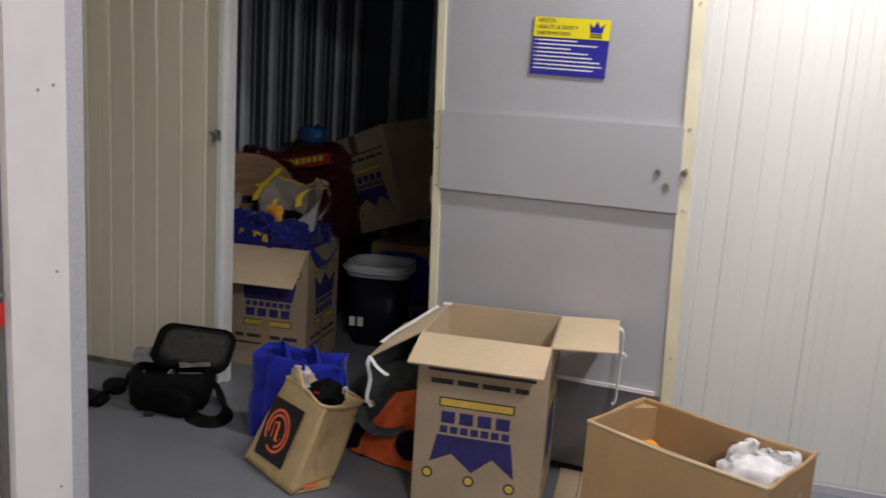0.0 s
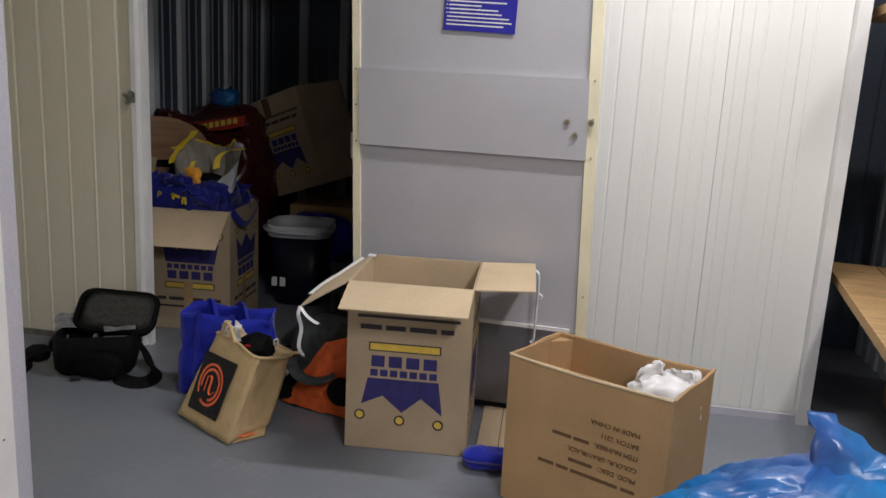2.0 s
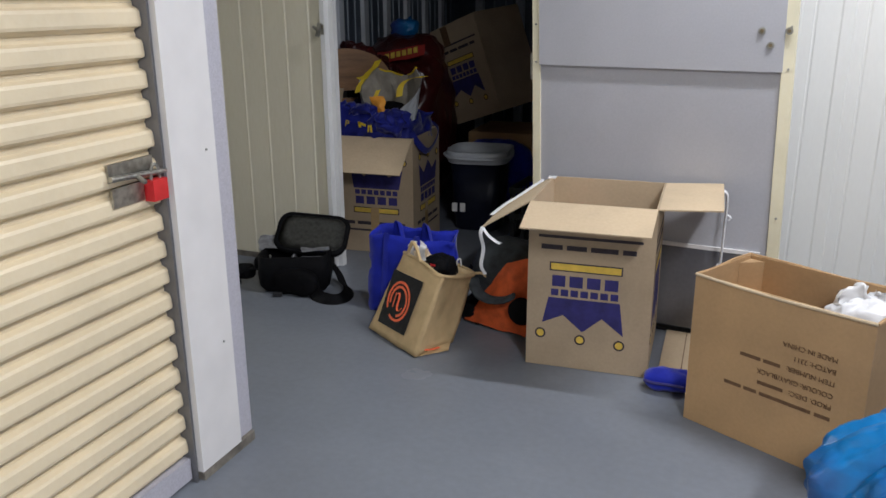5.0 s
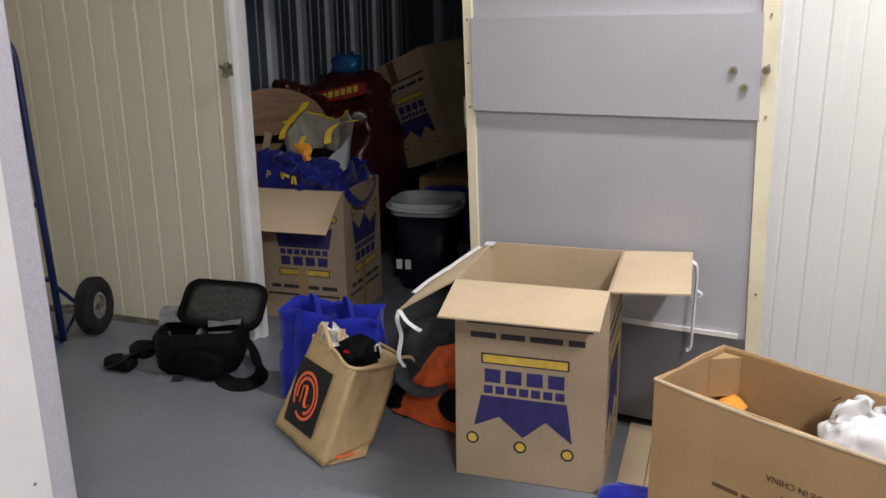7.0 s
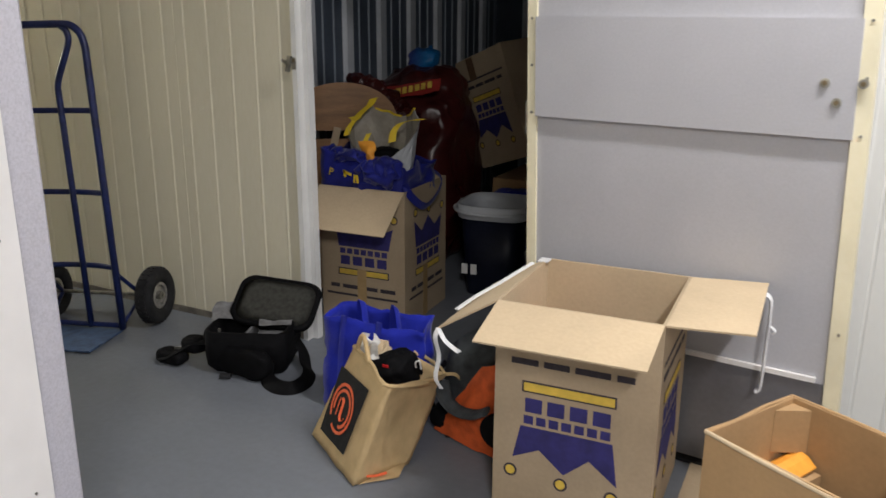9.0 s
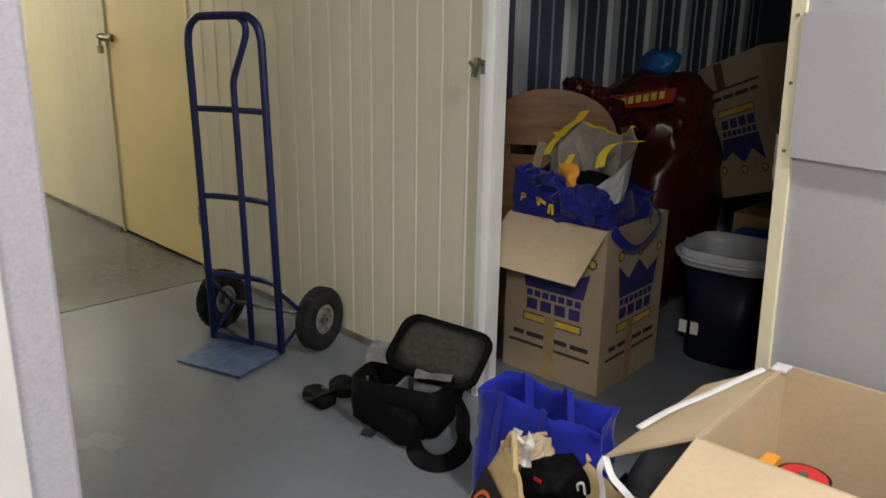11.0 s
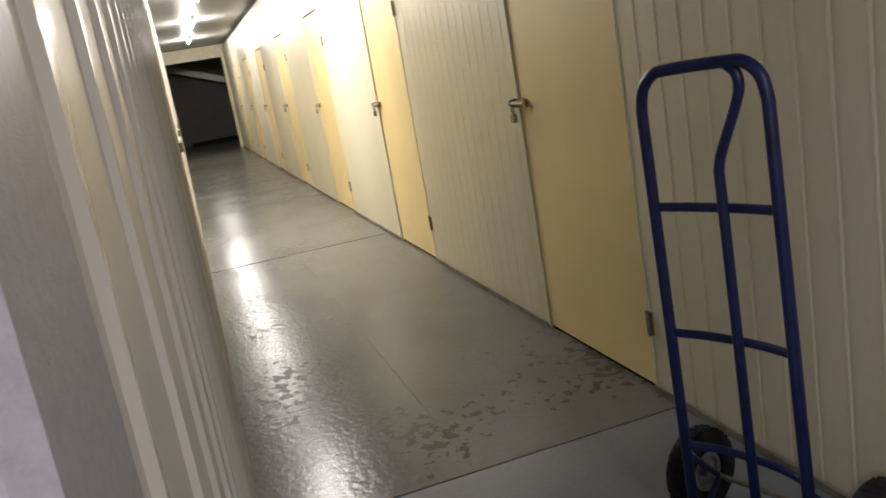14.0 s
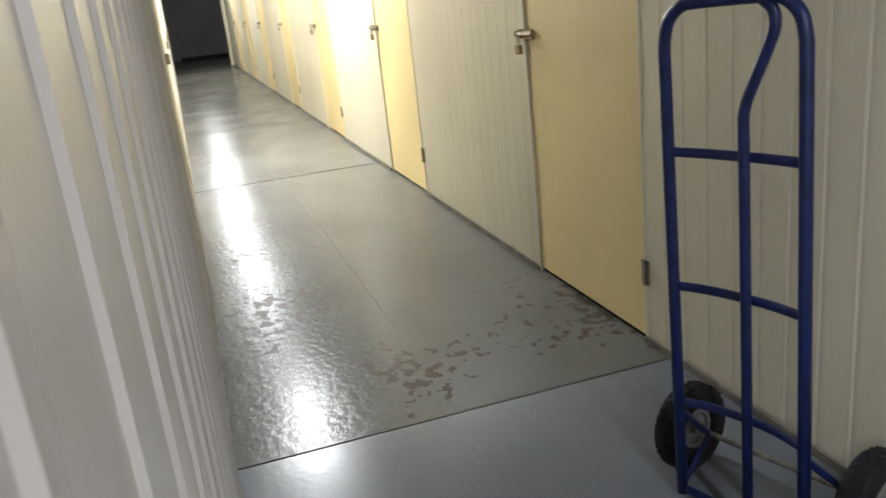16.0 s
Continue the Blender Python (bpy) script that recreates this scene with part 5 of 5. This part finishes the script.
part("handle", tube(arc([(0.178, 0.0, 0.43), (0.185, -0.10, 0.425), (0.10, -0.19, 0.42), (-0.10, -0.19, 0.42), (-0.185, -0.10, 0.425), (-0.178, 0.0, 0.43)], 6), 0.009, 8), "plastic_pale", bk)
for s in (-1, 1):
    part("handle_boss", disc((s * 0.181, 0, 0.43), (1, 0, 0), 0, 0.02, 0.008, 14), "plastic_pale", bk)
for i in range(2):
    part("letter_mark", box(-0.135 + 0.045 * i, -0.105 + 0.045 * i, -0.140, -0.137, 0.11, 0.16), "white", bk)

# half-round table leaf and board against the wall side
tb2 = thing("round_table_leaf", pose(-1.935, 3.535, 0, -3, 0, 36), "varnished half-round timber table leaf standing on edge", "table leaf")
arcp = [(0.265 * math.cos(a), 0.775 + 0.225 * math.sin(a) ** 0.8) for a in (math.pi * i / 30 for i in range(31))]
part("half_round", poly(arcp, 0.022), "ply", tb2, bevel=0.003)
part("lower_board", box(-0.262, 0.06, -0.024, -0.002, 0.0, 0.735), "ply", tb2, bevel=0.003)
part("batten", box(-0.25, 0.24, 0.012, 0.04, 0.64, 0.72), "timber", tb2)
for x in (-0.20, 0.17):
    part("leg", box(x, x + 0.04, 0.012, 0.04, 0.0, 0.86), "timber", tb2)
part("card_strip", box(-0.235, -0.20, -0.034, -0.028, 0.60, 0.76, turn=pose(0, 0, 0, 0, 14, 0)), "card_inside", tb2)

rs = thing("red_sack", Matrix.Identity(4), "bulging dark red plastic sack piled at the back", "plastic sack")
part("sack_body", blob((-1.875, 4.23, 0.515), (0.27, 0.25, 0.535), 3.4, 60, 40, 0.045, 5, 9, True, True), "plastic_red", rs, smooth=True)
part("label_band", patch((-1.985, 3.965, 0.875), (-1.655, 3.965, 0.945), (-1.660, 4.00, 1.005), (-1.985, 4.00, 0.945), 14, 6, 0.008, 8, 2), "red_print", rs, "red printed band")
for i in range(8):
    u = 0.05 + 0.112 * i
    part("letter_mark", box(0, 0.026, -0.0015, 0.0015, 0, 0.034, turn=pose(-1.985 + 0.325 * u, 3.957, 0.892 + 0.075 * u, -25, -12, 0)), "ink_yellow", rs)
for k in range(6):
    u = k / 5
    part("fold", blob((-2.09 + 0.29 * u, 3.90 + 0.03 * math.sin(3 * u), 0.985 - 0.16 * u ** 1.3), (0.062, 0.05, 0.048), 2.2, 24, 16, 0.03, 13, k, False, True), "plastic_red", rs, smooth=True)
bl = tagged(part("blue_parcel", blob((-1.905, 4.28, 1.085), (0.085, 0.065, 0.06), 2.3, 28, 18, 0.02, 14, 4, False, True), "plastic_blue", smooth=True), "blue plastic parcel lying on the red sack", "plastic parcel")

# a carton leaning sideways on the pile, one corner towards the doorway
dx = Vector((0.365, -0.19, 0.133)).normalized()
dz = Vector((-0.195, 0.02, 0.567))
dz = (dz - dx * dz.dot(dx)).normalized()
dy = dz.cross(dx)
DM = Matrix.Translation((-1.635, 4.47, 0.475)) @ Matrix((dx, dy, dz)).transposed().to_4x4()
D = carton(DM, 0.42, 0.40, BH, "brown removal carton with blue crown print leaning in the pile")
carton_prints(D, 0.42, BH, pose(0, -0.0003, 0), True, BH)
part("lid_flap", box(0, 0.42, 0.004, 0.396, BH, BH + 0.006), "card", D)
part("tape", box(0.10, 0.16, -0.0022, -0.0012, BH - 0.12, BH), "ink_brown", D)
E_ = carton(pose(-1.50, 4.31, 0, 0, 0, 2), 0.60, 0.50, 0.455, "plain brown carton under the pile", mat="card_tan", inside="card_tan")
part("lid_flap", box(0, 0.60, 0.002, 0.498, 0.455, 0.461), "card_tan", E_)
nb = thing("navy_carry_bag", Matrix.Identity(4), "dark blue carry bag behind the bucket", "carry bag")
part("bag_body", blob((-1.25, 4.16, 0.22), (0.23, 0.10, 0.235), 3, 36, 22, 0.025, 9, 5, True, True), "bag_blue", nb, smooth=True)
part("yellow_mark", box(-1.33, -1.28, 4.045, 4.048, 0.36, 0.375), "yellow", nb)
cr = thing("milk_crate", pose(-0.84, 3.72, 0, 0, 0, -3), "dark teal plastic crate with open slatted sides", "crate")
for z in (0.0, 0.13, 0.27):
    for args in ((-0.15, 0.15, -0.16, -0.148, z, z + 0.03), (-0.15, 0.15, 0.148, 0.16, z, z + 0.03), (-0.162, -0.15, -0.16, 0.16, z, z + 0.03), (0.15, 0.162, -0.16, 0.16, z, z + 0.03)):
        part("rail", box(*args), "teal_cloth", cr)
for i in range(6):
    x = -0.145 + 0.055 * i
    part("slat", box(x, x + 0.016, -0.158, -0.150, 0.03, 0.27), "teal_cloth", cr)
    part("slat", box(-0.160, -0.152, x, x + 0.016, 0.03, 0.27), "teal_cloth", cr)
dk = thing("dark_suitcase", pose(-0.90, 5.12, 0, 0, 0, 4), "dark fabric suitcase upright in the pile", "suitcase")
part("case", box(-0.22, 0.22, -0.13, 0.13, 0.005, 0.78), "nylon", dk, bevel=0.03)
part("handle", tube(arc([(-0.08, 0, 0.78), (-0.06, 0, 0.82), (0.06, 0, 0.82), (0.08, 0, 0.78)], 4), 0.01, 8), "black", dk)

# ---- timber shelves in the neighbouring open bay ----
sh = thing("timber_shelf", pose(1.24, 2.95, 0, 0, 0, -8), "rough pine shelf rack in the open bay next door", "shelf")
for z in (0.56, 1.58):
    for k in range(2):
        part("board", box(0.02 + 0.2 * k, 0.215 + 0.2 * k, -1.25, 0.25, z, z + 0.035), "timber", sh, bevel=0.003)
for y in (-1.2, 0.18):
    for x in (0.33, 0.40):
        part("upright", box(x, x + 0.045, y, y + 0.07, 0, 2.2), "timber", sh, bevel=0.002)
sheet_wall("wall_bay", "grey ribbed steel wall of the open bay", (1.72, 3.9), (1.72, 1.2), 0.0, 2.4, "unit_rib", pitch=0.12, rib=0.012, wide=0.05, sheet=0.9, thick=0.02)
sheet_wall("wall_bay_back", "steel back wall of the open bay, its shade put into the colour", (1.0, 3.9), (1.72, 3.9), 0.0, CEILING, "unit_dark", pitch=0.2, rib=0.012, wide=0.05, thick=0.02)
sheet_wall("wall_bay_side", "steel wall between the bays, its shade put into the colour", (1.02, 2.93), (1.02, 3.9), 0.0, CEILING, "unit_dark", pitch=0.2, rib=0.01, wide=0.05, thick=0.02)
